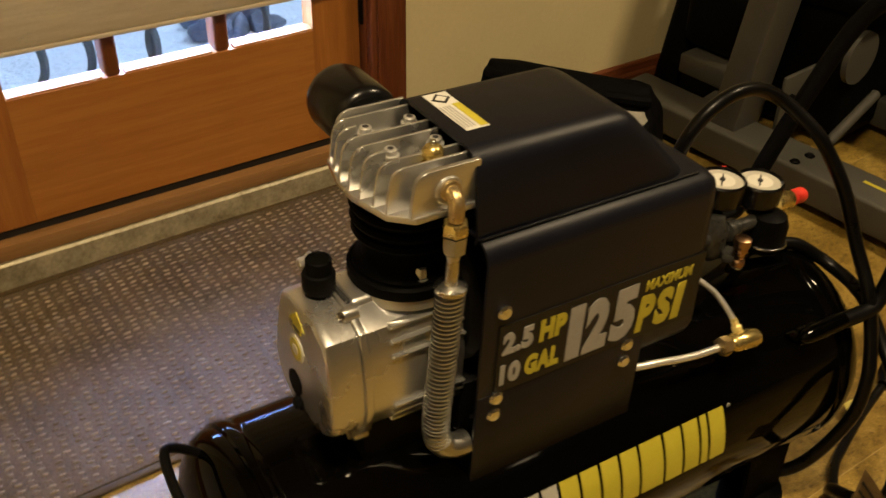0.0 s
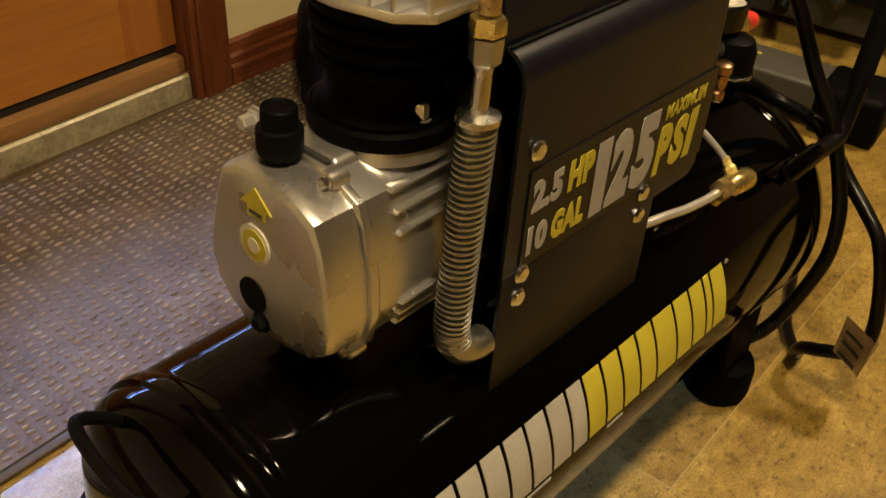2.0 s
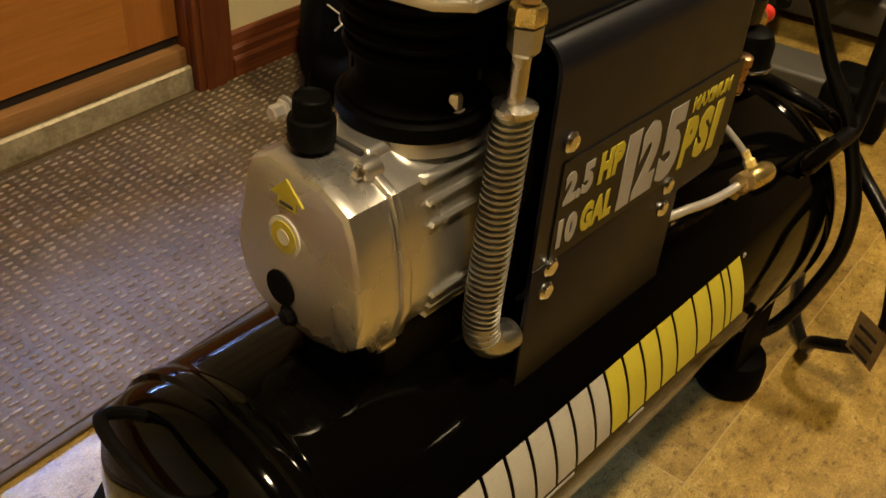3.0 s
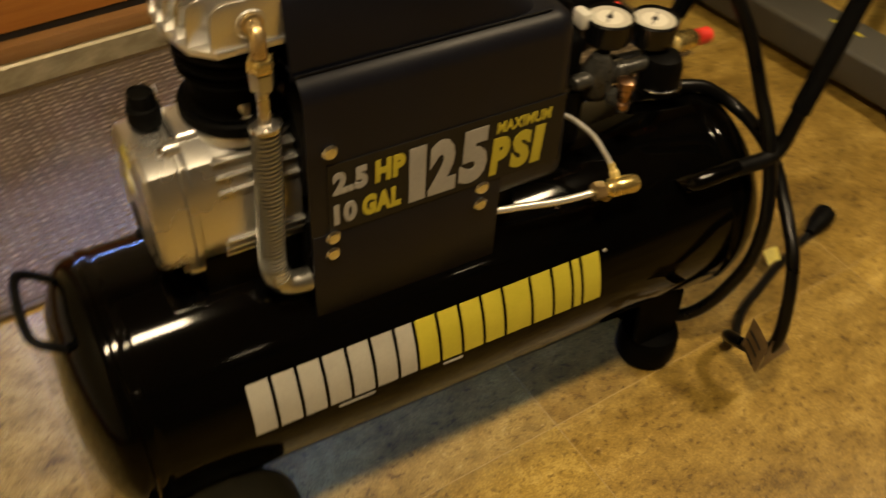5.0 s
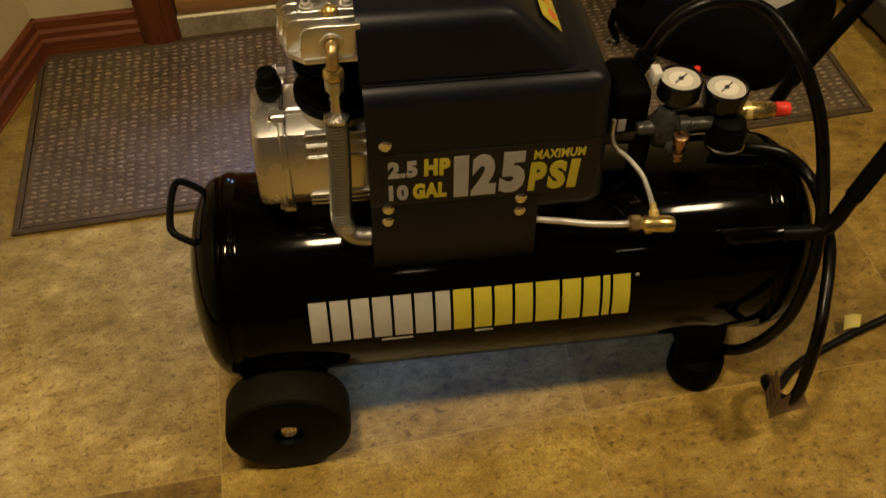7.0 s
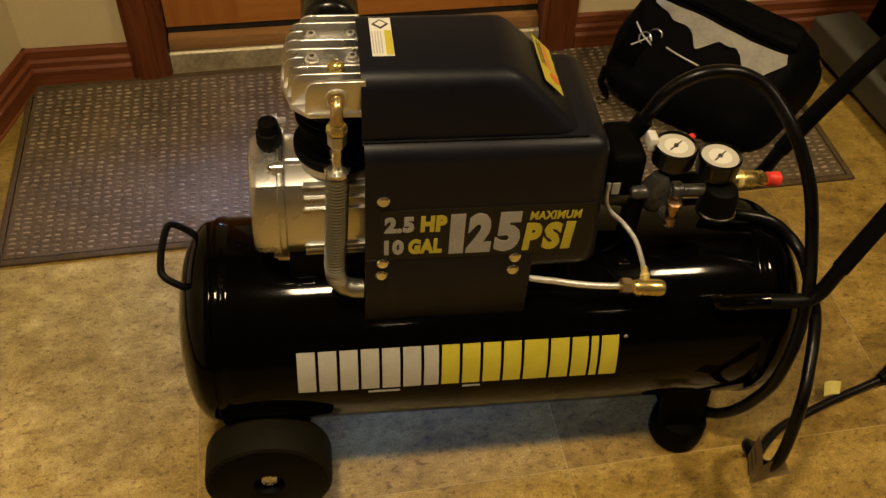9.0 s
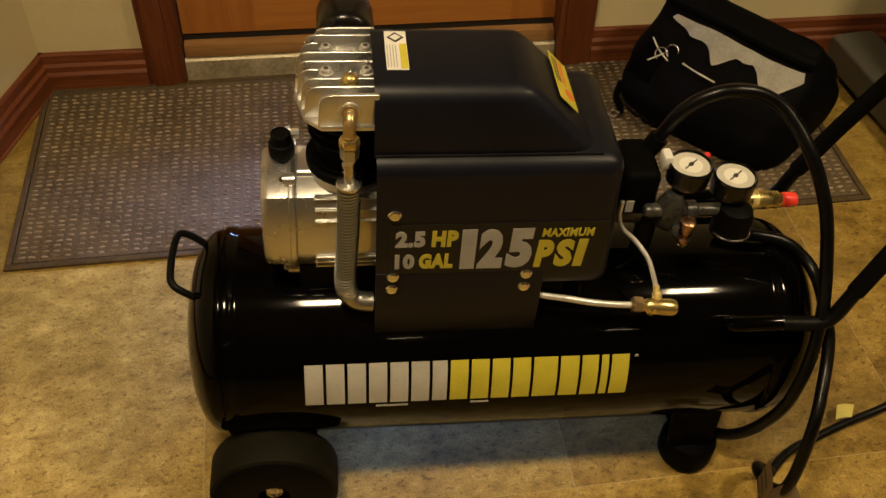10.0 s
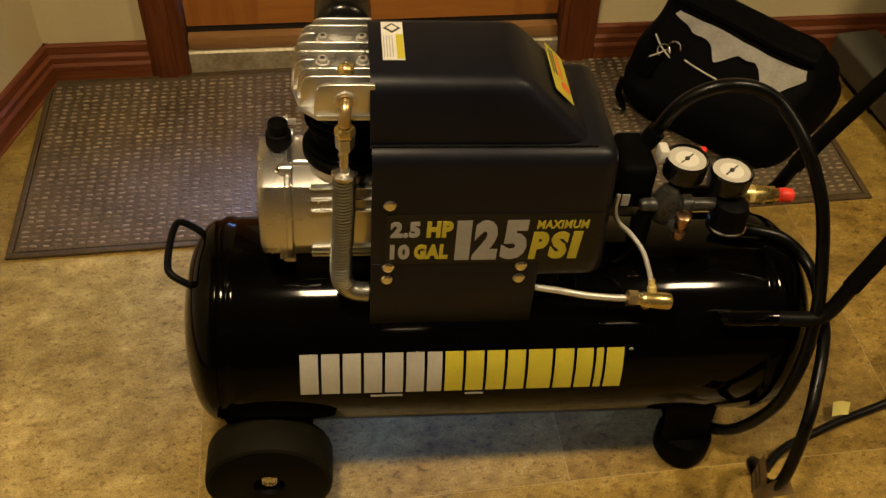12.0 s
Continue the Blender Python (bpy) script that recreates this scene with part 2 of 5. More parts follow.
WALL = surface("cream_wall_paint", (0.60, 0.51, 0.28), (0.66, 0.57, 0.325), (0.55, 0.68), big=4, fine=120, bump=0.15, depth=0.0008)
# Unseen walls only: darkened well below the cream paint to cut bounced light.
FARWALL = surface("low_bounce_tan", (0.24, 0.19, 0.12), (0.29, 0.23, 0.15), (0.55, 0.68), big=4, fine=120, bump=0.15, depth=0.0008)
LABELPAPER = surface("tan_label_paper", (0.20, 0.135, 0.06), (0.34, 0.245, 0.12), (0.5, 0.65), big=40, fine=300, bump=0.05)
TAGPAPER = surface("yellow_paper", (0.72, 0.64, 0.16), (0.86, 0.78, 0.26), (0.5, 0.65), big=40, fine=300, bump=0.05)
CEIL = surface("ceiling_paint", (0.40, 0.37, 0.31), (0.46, 0.43, 0.37), (0.7, 0.8), big=4, fine=90, bump=0.2)
TRIMX = wood("stained_trim_across", (0.075, 0.020, 0.007), (0.155, 0.045, 0.014), (0.24, 0.08, 0.026), "x")
TRIMZ = wood("stained_trim_upright", (0.075, 0.020, 0.007), (0.155, 0.045, 0.014), (0.24, 0.08, 0.026), "z")
DOORX = wood("fir_door_rail", (0.33, 0.120, 0.022), (0.40, 0.157, 0.030), (0.47, 0.196, 0.042), "x")
# Door fir darkened: the muntins' shade against the bright glass is in the colour.
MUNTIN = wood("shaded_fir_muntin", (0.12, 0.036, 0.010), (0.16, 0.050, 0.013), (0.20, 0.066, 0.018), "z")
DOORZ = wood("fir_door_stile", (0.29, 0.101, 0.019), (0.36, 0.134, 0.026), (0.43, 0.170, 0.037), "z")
SILLWOOD = wood("bare_sill_wood", (0.22, 0.105, 0.034), (0.30, 0.155, 0.055), (0.38, 0.21, 0.085), "x", (0.4, 0.55))
SILLMETAL = surface("scuffed_aluminium_threshold", (0.22, 0.185, 0.11), (0.60, 0.53, 0.36), (0.35, 0.55), 0.3, big=22, fine=120, bump=0.2)
SEAL = surface("door_seal", (0.006, 0.005, 0.004), (0.012, 0.010, 0.008), (0.6, 0.7))
BLIND = surface("woven_shade", (0.50, 0.42, 0.29), (0.68, 0.59, 0.43), (0.75, 0.85), big=12, fine=160, bump=0.5, depth=0.001, stretch=(1, 6, 9))
GLASS = clear_glass()
SNOW = surface("snow", (0.70, 0.74, 0.80), (0.86, 0.88, 0.92), (0.6, 0.8), big=2, fine=30, bump=0.6, depth=0.02)
STONE = surface("wet_blue_grey_stone", (0.05, 0.06, 0.09), (0.16, 0.18, 0.24), (0.4, 0.6), big=14, fine=90, bump=0.4)
TWIG = surface("wet_iron", (0.03, 0.035, 0.04), (0.06, 0.065, 0.07), (0.5, 0.7))
BAGCLOTH = surface("black_nylon", (0.0010, 0.0010, 0.0013), (0.0028, 0.0028, 0.0032), (0.6, 0.8), big=14, fine=600, bump=0.5, depth=0.0006, spec=0.05)
BAGPALE = surface("pale_lining", (0.44, 0.425, 0.37), (0.70, 0.68, 0.60), (0.45, 0.6), big=26, fine=200, bump=0.4)
TREAD = surface("dusty_tread_rubber", (0.0034, 0.0030, 0.0013), (0.0080, 0.0068, 0.0030), (0.6, 0.75), big=40, fine=400, bump=0.3, spec=0.10)
GREYPAINT = surface("grey_powder_coat", (0.044, 0.042, 0.035), (0.068, 0.065, 0.055), (0.40, 0.52), big=8, fine=300, bump=0.1)


# ---- mesh helpers ----
def part(name, bm, material, parent=None, label="", sharp=35):
    me = bpy.data.meshes.new(name)
    bmesh.ops.recalc_face_normals(bm, faces=bm.faces)
    bm.to_mesh(me)
    bm.free()
    me.materials.append(material)
    me.polygons.foreach_set("use_smooth", [True] * len(me.polygons))
    me.set_sharp_from_angle(angle=radians(sharp))
    ob = new(name, me)
    ob.parent = parent
    if label:
        ob["label"] = label
    return ob


def thing(name, m, label, category, group="", kind=""):
    ob = new(name)
    ob.empty_display_size = 0.05
    ob.matrix_world = m
    return tagged(ob, label, category, group, kind)


def box(x0, x1, y0, y1, z0, z1, bev=0.0, seg=2, bm=None):
    bm = bm or bmesh.new()
    made = bmesh.ops.create_cube(bm, size=1, matrix=Matrix.LocRotScale(((x0 + x1) / 2, (y0 + y1) / 2, (z0 + z1) / 2), None, (x1 - x0, y1 - y0, z1 - z0)))
    if bev:
        edges = list({e for v in made["verts"] for e in v.link_edges})
        bmesh.ops.bevel(bm, geom=edges, offset=bev, segments=seg, profile=0.5, affect="EDGES")
    return bm


def hull8(low, high, z0, z1, bev=0.0, seg=3, bm=None):
    """A box whose floor and top are different rectangles (x0, x1, y0, y1)."""
    bm = bm or bmesh.new()
    vs = [bm.verts.new(c) for (x0, x1, y0, y1), z in ((low, z0), (high, z1)) for c in ((x0, y0, z), (x1, y0, z), (x1, y1, z), (x0, y1, z))]
    fs = [bm.faces.new([vs[i] for i in f]) for f in ((3, 2, 1, 0), (4, 5, 6, 7), (0, 1, 5, 4), (1, 2, 6, 5), (2, 3, 7, 6), (3, 0, 4, 7))]
    if bev:
        bmesh.ops.bevel(bm, geom=list({e for f in fs for e in f.edges}), offset=bev, segments=seg, profile=0.5, affect="EDGES")
    return bm


def lathe(profile, axis="z", at=(0, 0, 0), n=32, bm=None):
    """Turn (radius, height) pairs round an axis through at."""
    bm = bm or bmesh.new()
    at = Vector(at)
    rings = []
    for r, s in profile:
        ring = []
        for i in range(n):
            a = 2 * math.pi * i / n
            u, v = r * math.cos(a), r * math.sin(a)
            c = {"x": (s, u, v), "y": (u, s, v), "z": (u, v, s)}[axis]
            ring.append(bm.verts.new(at + Vector(c)))
        rings.append(ring)
    for a, b in zip(rings, rings[1:]):
        for i in range(n):
            bm.faces.new((a[i], a[(i + 1) % n], b[(i + 1) % n], b[i]))
    bm.faces.new(rings[0][::-1])
    bm.faces.new(rings[-1])
    return bm


def prism(poly, axis, a, b, bev=0.0, seg=2, bm=None):
    """Extrude a flat outline along an axis from a to b; the outline's pairs are the two other axes in order."""
    bm = bm or bmesh.new()
    put = {"x": lambda p, s: (s, p[0], p[1]), "y": lambda p, s: (p[0], s, p[1]), "z": lambda p, s: (p[0], p[1], s)}[axis]
    lo, hi = [bm.verts.new(put(p, a)) for p in poly], [bm.verts.new(put(p, b)) for p in poly]
    k = len(poly)
    fs = [bm.faces.new(lo[::-1]), bm.faces.new(hi)] + [bm.faces.new((lo[i], lo[(i + 1) % k], hi[(i + 1) % k], hi[i])) for i in range(k)]
    if bev:
        bmesh.ops.bevel(bm, geom=list({e for f in fs[:2] for e in f.edges}), offset=bev, segments=seg, profile=0.5, affect="EDGES")
    return bm


def smooth_path(pts, steps=8):
    p = [Vector(q) for q in pts]
    p = [2 * p[0] - p[1]] + p + [2 * p[-1] - p[-2]]
    out = []
    for i in range(1, len(p) - 2):
        for s in range(steps):
            t = s / steps
            a, b, c, d = p[i - 1], p[i], p[i + 1], p[i + 2]
            out.append(0.5 * (2 * b + (c - a) * t + (2 * a - 5 * b + 4 * c - d) * t * t + (3 * b - a - 3 * c + d) * t ** 3))
    out.append(p[-2])
    return out


def tube(pts, r, n=12, steps=8, bm=None, radii=None, raw=False):
    """A round bar along a smooth path; radii, if given, is a function of the run from 0 to 1."""
    bm = bm or bmesh.new()
    path = [Vector(q) for q in pts] if raw else smooth_path(pts, steps)
    side = None
    rings = []
    for i, c in enumerate(path):
        d = (path[min(i + 1, len(path) - 1)] - path[max(i - 1, 0)]).normalized()
        if side is None:
            side = d.orthogonal().normalized()
        side = (side - d * side.dot(d)).normalized()
        up = d.cross(side)
        k = radii(i / (len(path) - 1)) if radii else r
        rings.append([bm.verts.new(c + k * (math.cos(2 * math.pi * j / n) * side + math.sin(2 * math.pi * j / n) * up)) for j in range(n)])
    for a, b in zip(rings, rings[1:]):
        for j in range(n):
            bm.faces.new((a[j], a[(j + 1) % n], b[(j + 1) % n], b[j]))
    bm.faces.new(rings[0][::-1])
    bm.faces.new(rings[-1])
    return bm


def moved(bm, m):
    bmesh.ops.transform(bm, matrix=m, verts=bm.verts)
    return bm


def hexbolt(at, axis, r=0.006, h=0.005, bm=None):
    """A hexagon head on a washer, its top towards +axis or, with h below 0, towards -axis."""
    s = 1 if h > 0 else -1
    bm = lathe([(r * 1.35, -0.001 * s), (r * 1.35, 0.0012 * s)], axis, at, 16, bm)
    lathe([(r, 0.0012 * s), (r, h * 0.8), (r * 0.8, h)], axis, at, 6, bm)
    return bm


def lettering(text, x0, x1, z0, z1, y, material, parent, name="lettering", shear=0.0, bold=0.03):
    """Raised print facing -y, fitted into the rectangle."""
    cu = bpy.data.curves.new(name, "FONT")
    cu.body, cu.extrude, cu.shear, cu.offset, cu.resolution_u = text, 0.01, shear, bold, 3
    cu.space_character = 1.0 + 1.6 * bold
    tmp = bpy.data.objects.new(name, cu)
    scene.collection.objects.link(tmp)
    me = bpy.data.meshes.new_from_object(tmp.evaluated_get(bpy.context.evaluated_depsgraph_get()))
    bpy.data.objects.remove(tmp)
    co = np.empty(len(me.vertices) * 3)
    me.vertices.foreach_get("co", co)
    co = co.reshape(-1, 3)
    lo, hi = co.min(0), co.max(0)
    out = np.empty_like(co)
    out[:, 0] = x0 + (co[:, 0] - lo[0]) / (hi[0] - lo[0]) * (x1 - x0)
    out[:, 2] = z0 + (co[:, 1] - lo[1]) / (hi[1] - lo[1]) * (z1 - z0)
    out[:, 1] = y - (co[:, 2] - lo[2]) / (hi[2] - lo[2]) * 0.0005
    me.vertices.foreach_set("co", out.ravel())
    me.materials.clear()
    me.materials.append(material)
    ob = new(name, me)
    ob.parent = parent
    return ob


def structure(name, bm, material, label, category):
    return tagged(part(name, bm, material), label, category, kind="structure")


# ---- room ----
WALL_Y, OPEN_L, OPEN_R, CASE = 0.892, -0.480, 0.302, 0.076
LEFT = [(-0.765, WALL_Y), (-0.835, 0.665), (-1.95, -2.98), (-1.95, -4.2)]
floor = structure("floor", box(-2.6, 3.0, -4.4, 1.25, -0.08, -0.0004), JOINT, "tan stone-look vinyl tile floor with faint joints", "floor")
structure("ceiling", box(-2.6, 3.0, -4.4, 1.15, 2.40, 2.50), CEIL, "plain off-white painted ceiling", "ceiling")
wall_n = bmesh.new()
box(-2.6, OPEN_L - CASE + 0.02, WALL_Y + 0.002, 1.04, -0.003, 2.40, bm=wall_n)
box(OPEN_R + CASE - 0.02, 3.0, WALL_Y + 0.002, 1.04, -0.003, 2.40, bm=wall_n)
box(OPEN_L - CASE + 0.02, OPEN_R + CASE - 0.02, WALL_Y + 0.002, 1.04, 2.08, 2.40, bm=wall_n)
structure("wall_north", wall_n, WALL, "cream painted wall round the entrance door", "wall")
wall_w = bmesh.new()
prism([*LEFT, (-2.6, -4.2), (-2.6, WALL_Y)], "z", -0.003, 2.40, bm=wall_w)
structure("wall_west", wall_w, WALL, "cream painted wall at an obtuse angle beside the door", "wall")
# East and south walls are never in view; their dark tan limits the fill.
structure("wall_east", box(2.9, 3.0, -4.2, WALL_Y, -0.003, 2.40), FARWALL, "plain unseen side wall, dark tan to cut bounced light", "wall")
structure("wall_south", box(-2.6, 3.0, -4.4, -4.2, -0.003, 2.40), FARWALL, "plain unseen wall facing the door, dark tan to cut bounced light", "wall")


def base_profile(length):
    """Stained skirting: a tall back board, a stepped face and a small top bead; runs along +x, faces -y."""
    outline = [(0, 0.0), (0, 0.084), (-0.006, 0.084), (-0.009, 0.080), (-0.009, 0.062), (-0.014, 0.056), (-0.014, 0.044), (-0.019, 0.038), (-0.019, 0.006), (-0.022, 0.003), (-0.022, 0)]
    return prism(outline, "x", 0, length)


def skirting(name, a, b):
    d = Vector((b[0] - a[0], b[1] - a[1]))
    ob = structure(name, base_profile(d.length), TRIMX, "dark red-brown stained wooden baseboard with a stepped profile", "baseboard")
    ob.matrix_world = pose(a[0], a[1], 0, 0, 0, math.degrees(math.atan2(d.y, d.x)))
    return ob


skirting("baseboard_1", LEFT[0], (OPEN_L - CASE, WALL_Y))
skirting("baseboard_2", (OPEN_R + CASE, WALL_Y), (2.9, WALL_Y))
skirting("baseboard_3", LEFT[1], (LEFT[0][0] + 0.004, LEFT[0][1] + 0.010))
skirting("baseboard_4", LEFT[2], LEFT[1])

# door frame, threshold, door
for k, (x0, x1) in enumerate(((OPEN_L - CASE, OPEN_L), (OPEN_R, OPEN_R + CASE))):
    bm = box(x0, x1, WALL_Y - 0.018, WALL_Y + 0.002, 0, 2.16, 0.004)
    box(x0 + 0.012, x1 - 0.022, WALL_Y - 0.024, WALL_Y - 0.017, 0.0, 2.16, 0.003, bm=bm)
    structure("trim_%d" % (k + 1), bm, TRIMZ, "dark red-brown stained wooden door casing", "door trim")
    jx = (x1 - 0.02, x1) if k == 0 else (x0, x0 + 0.02)
    structure("door_jamb_%d" % (k + 1), box(jx[0], jx[1], WALL_Y + 0.003, 1.04, 0, 2.08, 0.002), TRIMZ, "stained wooden door jamb", "door jamb")
structure("trim_3", box(OPEN_L - CASE, OPEN_R + CASE, WALL_Y - 0.018, WALL_Y + 0.002, 2.162, 2.24, 0.004), TRIMX, "stained wooden head casing over the door", "door trim")
sill = bmesh.new()
prism([(WALL_Y - 0.002, 0), (WALL_Y - 0.001, 0.046), (WALL_Y + 0.003, 0.050), (1.06, 0.050), (1.06, 0)], "x", OPEN_L + 0.001, OPEN_R - 0.001, bm=sill)
threshold = structure("threshold", sill, SILLMETAL, "scuffed grey metal door threshold with paint marks", "threshold")
part("sill_board", box(OPEN_L + 0.002, OPEN_R - 0.002, WALL_Y + 0.005, 1.00, 0.0505, 0.081, 0.004), SILLWOOD, threshold, "bare pale wooden sill strip")

DY0, DY1 = 0.915, 0.957
PX = [(-0.327, -0.173), (-0.139, 0.017), (0.052, 0.205)]
PANE_Z = 0.335
door = thing("door_1", pose(0, 0, 0), "orange-brown fir entrance door with three glass columns", "door", kind="structure")
part("bottom_rail", box(PX[0][0], PX[2][1], DY0, DY1, 0.098, PANE_Z - 0.012, 0.0002, 1), DOORX, door)
part("stile", box(OPEN_L + 0.003, PX[0][0] - 0.0001, DY0, DY1, 0.098, 2.06, 0.0002, 1), DOORZ, door)
part("stile", box(PX[2][1] + 0.0001, OPEN_R - 0.003, DY0, DY1, 0.098, 2.06, 0.0002, 1), DOORZ, door)
part("top_rail", box(PX[0][0], PX[2][1], DY0, DY1, 1.93, 2.06, 0.003), DOORX, door)
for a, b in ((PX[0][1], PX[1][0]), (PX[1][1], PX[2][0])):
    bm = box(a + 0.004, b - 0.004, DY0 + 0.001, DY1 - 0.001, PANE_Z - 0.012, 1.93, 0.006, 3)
    part("muntin", bm, MUNTIN, door, "fir muntin, its backlit shade painted in as darker brown")
for a, b in PX:
    bead = bmesh.new()
    prism([(DY0 + 0.002, PANE_Z - 0.012), (DY0 + 0.002, PANE_Z - 0.009), (DY0 + 0.017, PANE_Z - 0.004), (DY0 + 0.017, PANE_Z - 0.012)], "x", a + 0.002, b - 0.002, bm=bead)
    part("glazing_bead", bead, DOORX, door)
    pane = part("pane", box(a - 0.004, b + 0.004, DY0 + 0.019, DY0 + 0.023, PANE_Z - 0.010, 1.935), GLASS, door, "clear glass pane")
    pane.visible_shadow = False
part("bottom_seal", box(OPEN_L + 0.003, OPEN_R - 0.003, DY0 + 0.004, DY1 + 0.02, 0.0815, 0.0975), SEAL, door, "black rubber sweep")
hinge = lathe([(0.006, 0), (0.007, 0.002), (0.007, 0.098), (0.006, 0.1)], "z", (OPEN_R + 0.001, DY0 - 0.006, 0.318), 16)
part("hinge", hinge, IRON, door, "black butt hinge")

shade = thing("roman_shade", pose(0, 0, 0), "beige woven roman shade pulled partway down over the door glass", "blind")
for k in range(9):
    z = 0.402 + 0.18 * k
    fold = prism([(0.902, z), (0.899, z + 0.006), (0.905, z + 0.09), (0.905, z + 0.180), (0.910, z + 0.180), (0.910, z + 0.09), (0.906, z)], "x", OPEN_L + 0.05, OPEN_R - 0.055)
    part("fold", moved(fold, pose(0, 0, 0, 0, 0.9, 0)), BLIND, shade)
part("hem_bar", moved(box(OPEN_L + 0.05, OPEN_R - 0.055, 0.900, 0.912, 0.394, 0.4015, 0.002), pose(0, 0, 0, 0, 0.9, 0)), BLIND, shade, "beige hem bar")

# outside
structure("ground", box(-30, 30, 1.2, 60, -0.35, -0.18), SNOW, "snow-covered ground outside the door", "ground")
for k in range(12):
    rnd = random.Random(40 + k)
    x, y = -0.62 + 0.115 * k + rnd.uniform(-0.03, 0.03), 1.62 + rnd.uniform(-0.10, 0.25)
    stem = thing("iron_scroll", pose(x, y, -0.185), "dark curved iron scroll standing in snow", "ironwork", "iron scrolls")
    lean = rnd.choice((-1, 1))
    part("bar", tube([(0.05 * lean, 0, 0), (0.045 * lean, 0, 0.06), (0, 0, 0.12), (-0.045 * lean, 0, 0.18), (-0.04 * lean, 0, 0.26), (0.01 * lean, 0, 0.31), (0.05 * lean, 0, 0.36), (0.04 * lean, 0, 0.46)], 0.011, 8), TWIG, stem)
ledge = bmesh.new()
prism([(DY1 + 0.002, 0.29), (DY1 + 0.002, 0.317), (DY1 + 0.005, 0.319), (DY1 + 0.010, 0.315), (DY1 + 0.012, 0.29)], "x", OPEN_L + 0.03, OPEN_R - 0.03, 0.003, bm=ledge)
part("snow_ledge", ledge, SNOW, door, "snow lying along the outer ledge of the glass")
for k in range(14):
    rnd = random.Random(70 + k)
    rock = bmesh.new()
    bmesh.ops.create_icosphere(rock, subdivisions=2, radius=1.0)
    for v in rock.verts:
        v.co *= 1 + 0.35 * noise.noise(v.co * 1.3 + Vector((k * 7.1, 0, 0)))
    bmesh.ops.scale(rock, vec=(rnd.uniform(0.024, 0.040), rnd.uniform(0.035, 0.060), rnd.uniform(0.03, 0.05)), verts=rock.verts)
    ob = tagged(part("garden_stone", rock, STONE), "dark wet garden stone lying in the snow", "stone", "garden stones")
    ob.matrix_world = pose(0.425 + 0.052 * (k % 5) + rnd.uniform(-0.012, 0.012), 2.07 + 0.10 * (k // 5) + rnd.uniform(-0.03, 0.03), -0.165, 0, 0, rnd.uniform(0, 360))

# rug
RUG_M = pose(-0.757, 0.362, 0, 0, 0, 1.3)
rug = thing("door_rug", RUG_M, "brown and beige woven loop doormat rug, slightly skewed", "rug")
part("woven_field", box(0.014, 1.558, 0.014, 0.501, 0.0, 0.0062, 0.002), RUG, rug)
bm = box(0, 1.572, 0, 0.012, 0, 0.006, 0.002)
box(0, 1.572, 0.503, 0.515, 0, 0.006, 0.002, bm=bm)
box(0, 0.012, 0.012, 0.503, 0, 0.006, 0.002, bm=bm)
box(1.560, 1.572, 0.012, 0.503, 0, 0.006, 0.002, bm=bm)
part("binding", bm, RUGEDGE, rug, "flat brown cloth binding")


def rug_loops(px=0.0192, py=0.0124):
    """Short raised yarn loops in rows across the rug."""
    rnd = random.Random(5)
    verts, faces = [], []
    for j in range(int(0.482 / py)):
        for i in range(int(1.536 / px)):
            cx = 0.018 + px * (i + 0.5) + rnd.uniform(-0.0026, 0.0026)
            cy = 0.018 + py * (j + 0.5) + rnd.uniform(-0.0011, 0.0011)
            a, b, h, turn = rnd.uniform(0.0050, 0.0074), rnd.uniform(0.0017, 0.0026), rnd.uniform(0.0014, 0.0028), rnd.uniform(-0.14, 0.14)
            k = len(verts)
            for f, z in ((1.0, 0.0060), (0.90, 0.0062 + 0.55 * h), (0.52, 0.0062 + h)):
                for q in range(8):
                    t = 2 * math.pi * q / 8
                    u, v = a * f * math.cos(t), b * f * math.sin(t)
                    verts.append((cx + u * math.cos(turn) - v * math.sin(turn), cy + u * math.sin(turn) + v * math.cos(turn), z))
            for r in (0, 8):
                faces += [(k + r + q, k + r + (q + 1) % 8, k + r + 8 + (q + 1) % 8, k + r + 8 + q) for q in range(8)]
            faces.append(tuple(k + 16 + q for q in range(8)))
    me = bpy.data.meshes.new("loop_pile")
    me.from_pydata(verts, [], faces)
    me.polygons.foreach_set("use_smooth", [True] * len(faces))
    me.materials.append(RUGLOOP)
    ob = new("loop_pile", me)
    ob.parent = rug
    return tagged(ob, "short pale beige yarn loops", kind="stuff")


rug_loops()

# ---- air compressor ----
comp = thing("air_compressor", pose(0, 0, 0, 0, 2.2, -1.3), "black portable air compressor with a horizontal tank and wheels", "air compressor")
CY, CZ, R = 0.003, 0.206, 0.138
X0, X1, DOME_L, DOME_R = -0.336, 0.370, 0.047, 0.062


def tank_profile():
    pts = []
    for i in range(11):
        a = math.pi / 2 * i / 10
        pts.append((max(R * 0.985 * math.sin(a) ** 0.85, 0.001), X0 - 0.012 - DOME_L * math.cos(a)))
    pts += [(R * 0.985, X0 - 0.008), (R + 0.0015, X0 - 0.006), (R + 0.0022, X0), (R + 0.0015, X0 + 0.006), (R - 0.0008, X0 + 0.009), (R, X0 + 0.013)]
    pts += [(R, X1 - 0.013), (R - 0.0008, X1 - 0.009), (R + 0.0015, X1 - 0.006), (R + 0.0022, X1), (R + 0.0015, X1 + 0.006), (R * 0.985, X1 + 0.008)]
    for i in range(11):
        a = math.pi / 2 * (1 - i / 10)
        pts.append((max(R * 0.985 * math.sin(a) ** 0.85, 0.001), X1 + 0.012 + DOME_R * math.cos(a)))
    return pts


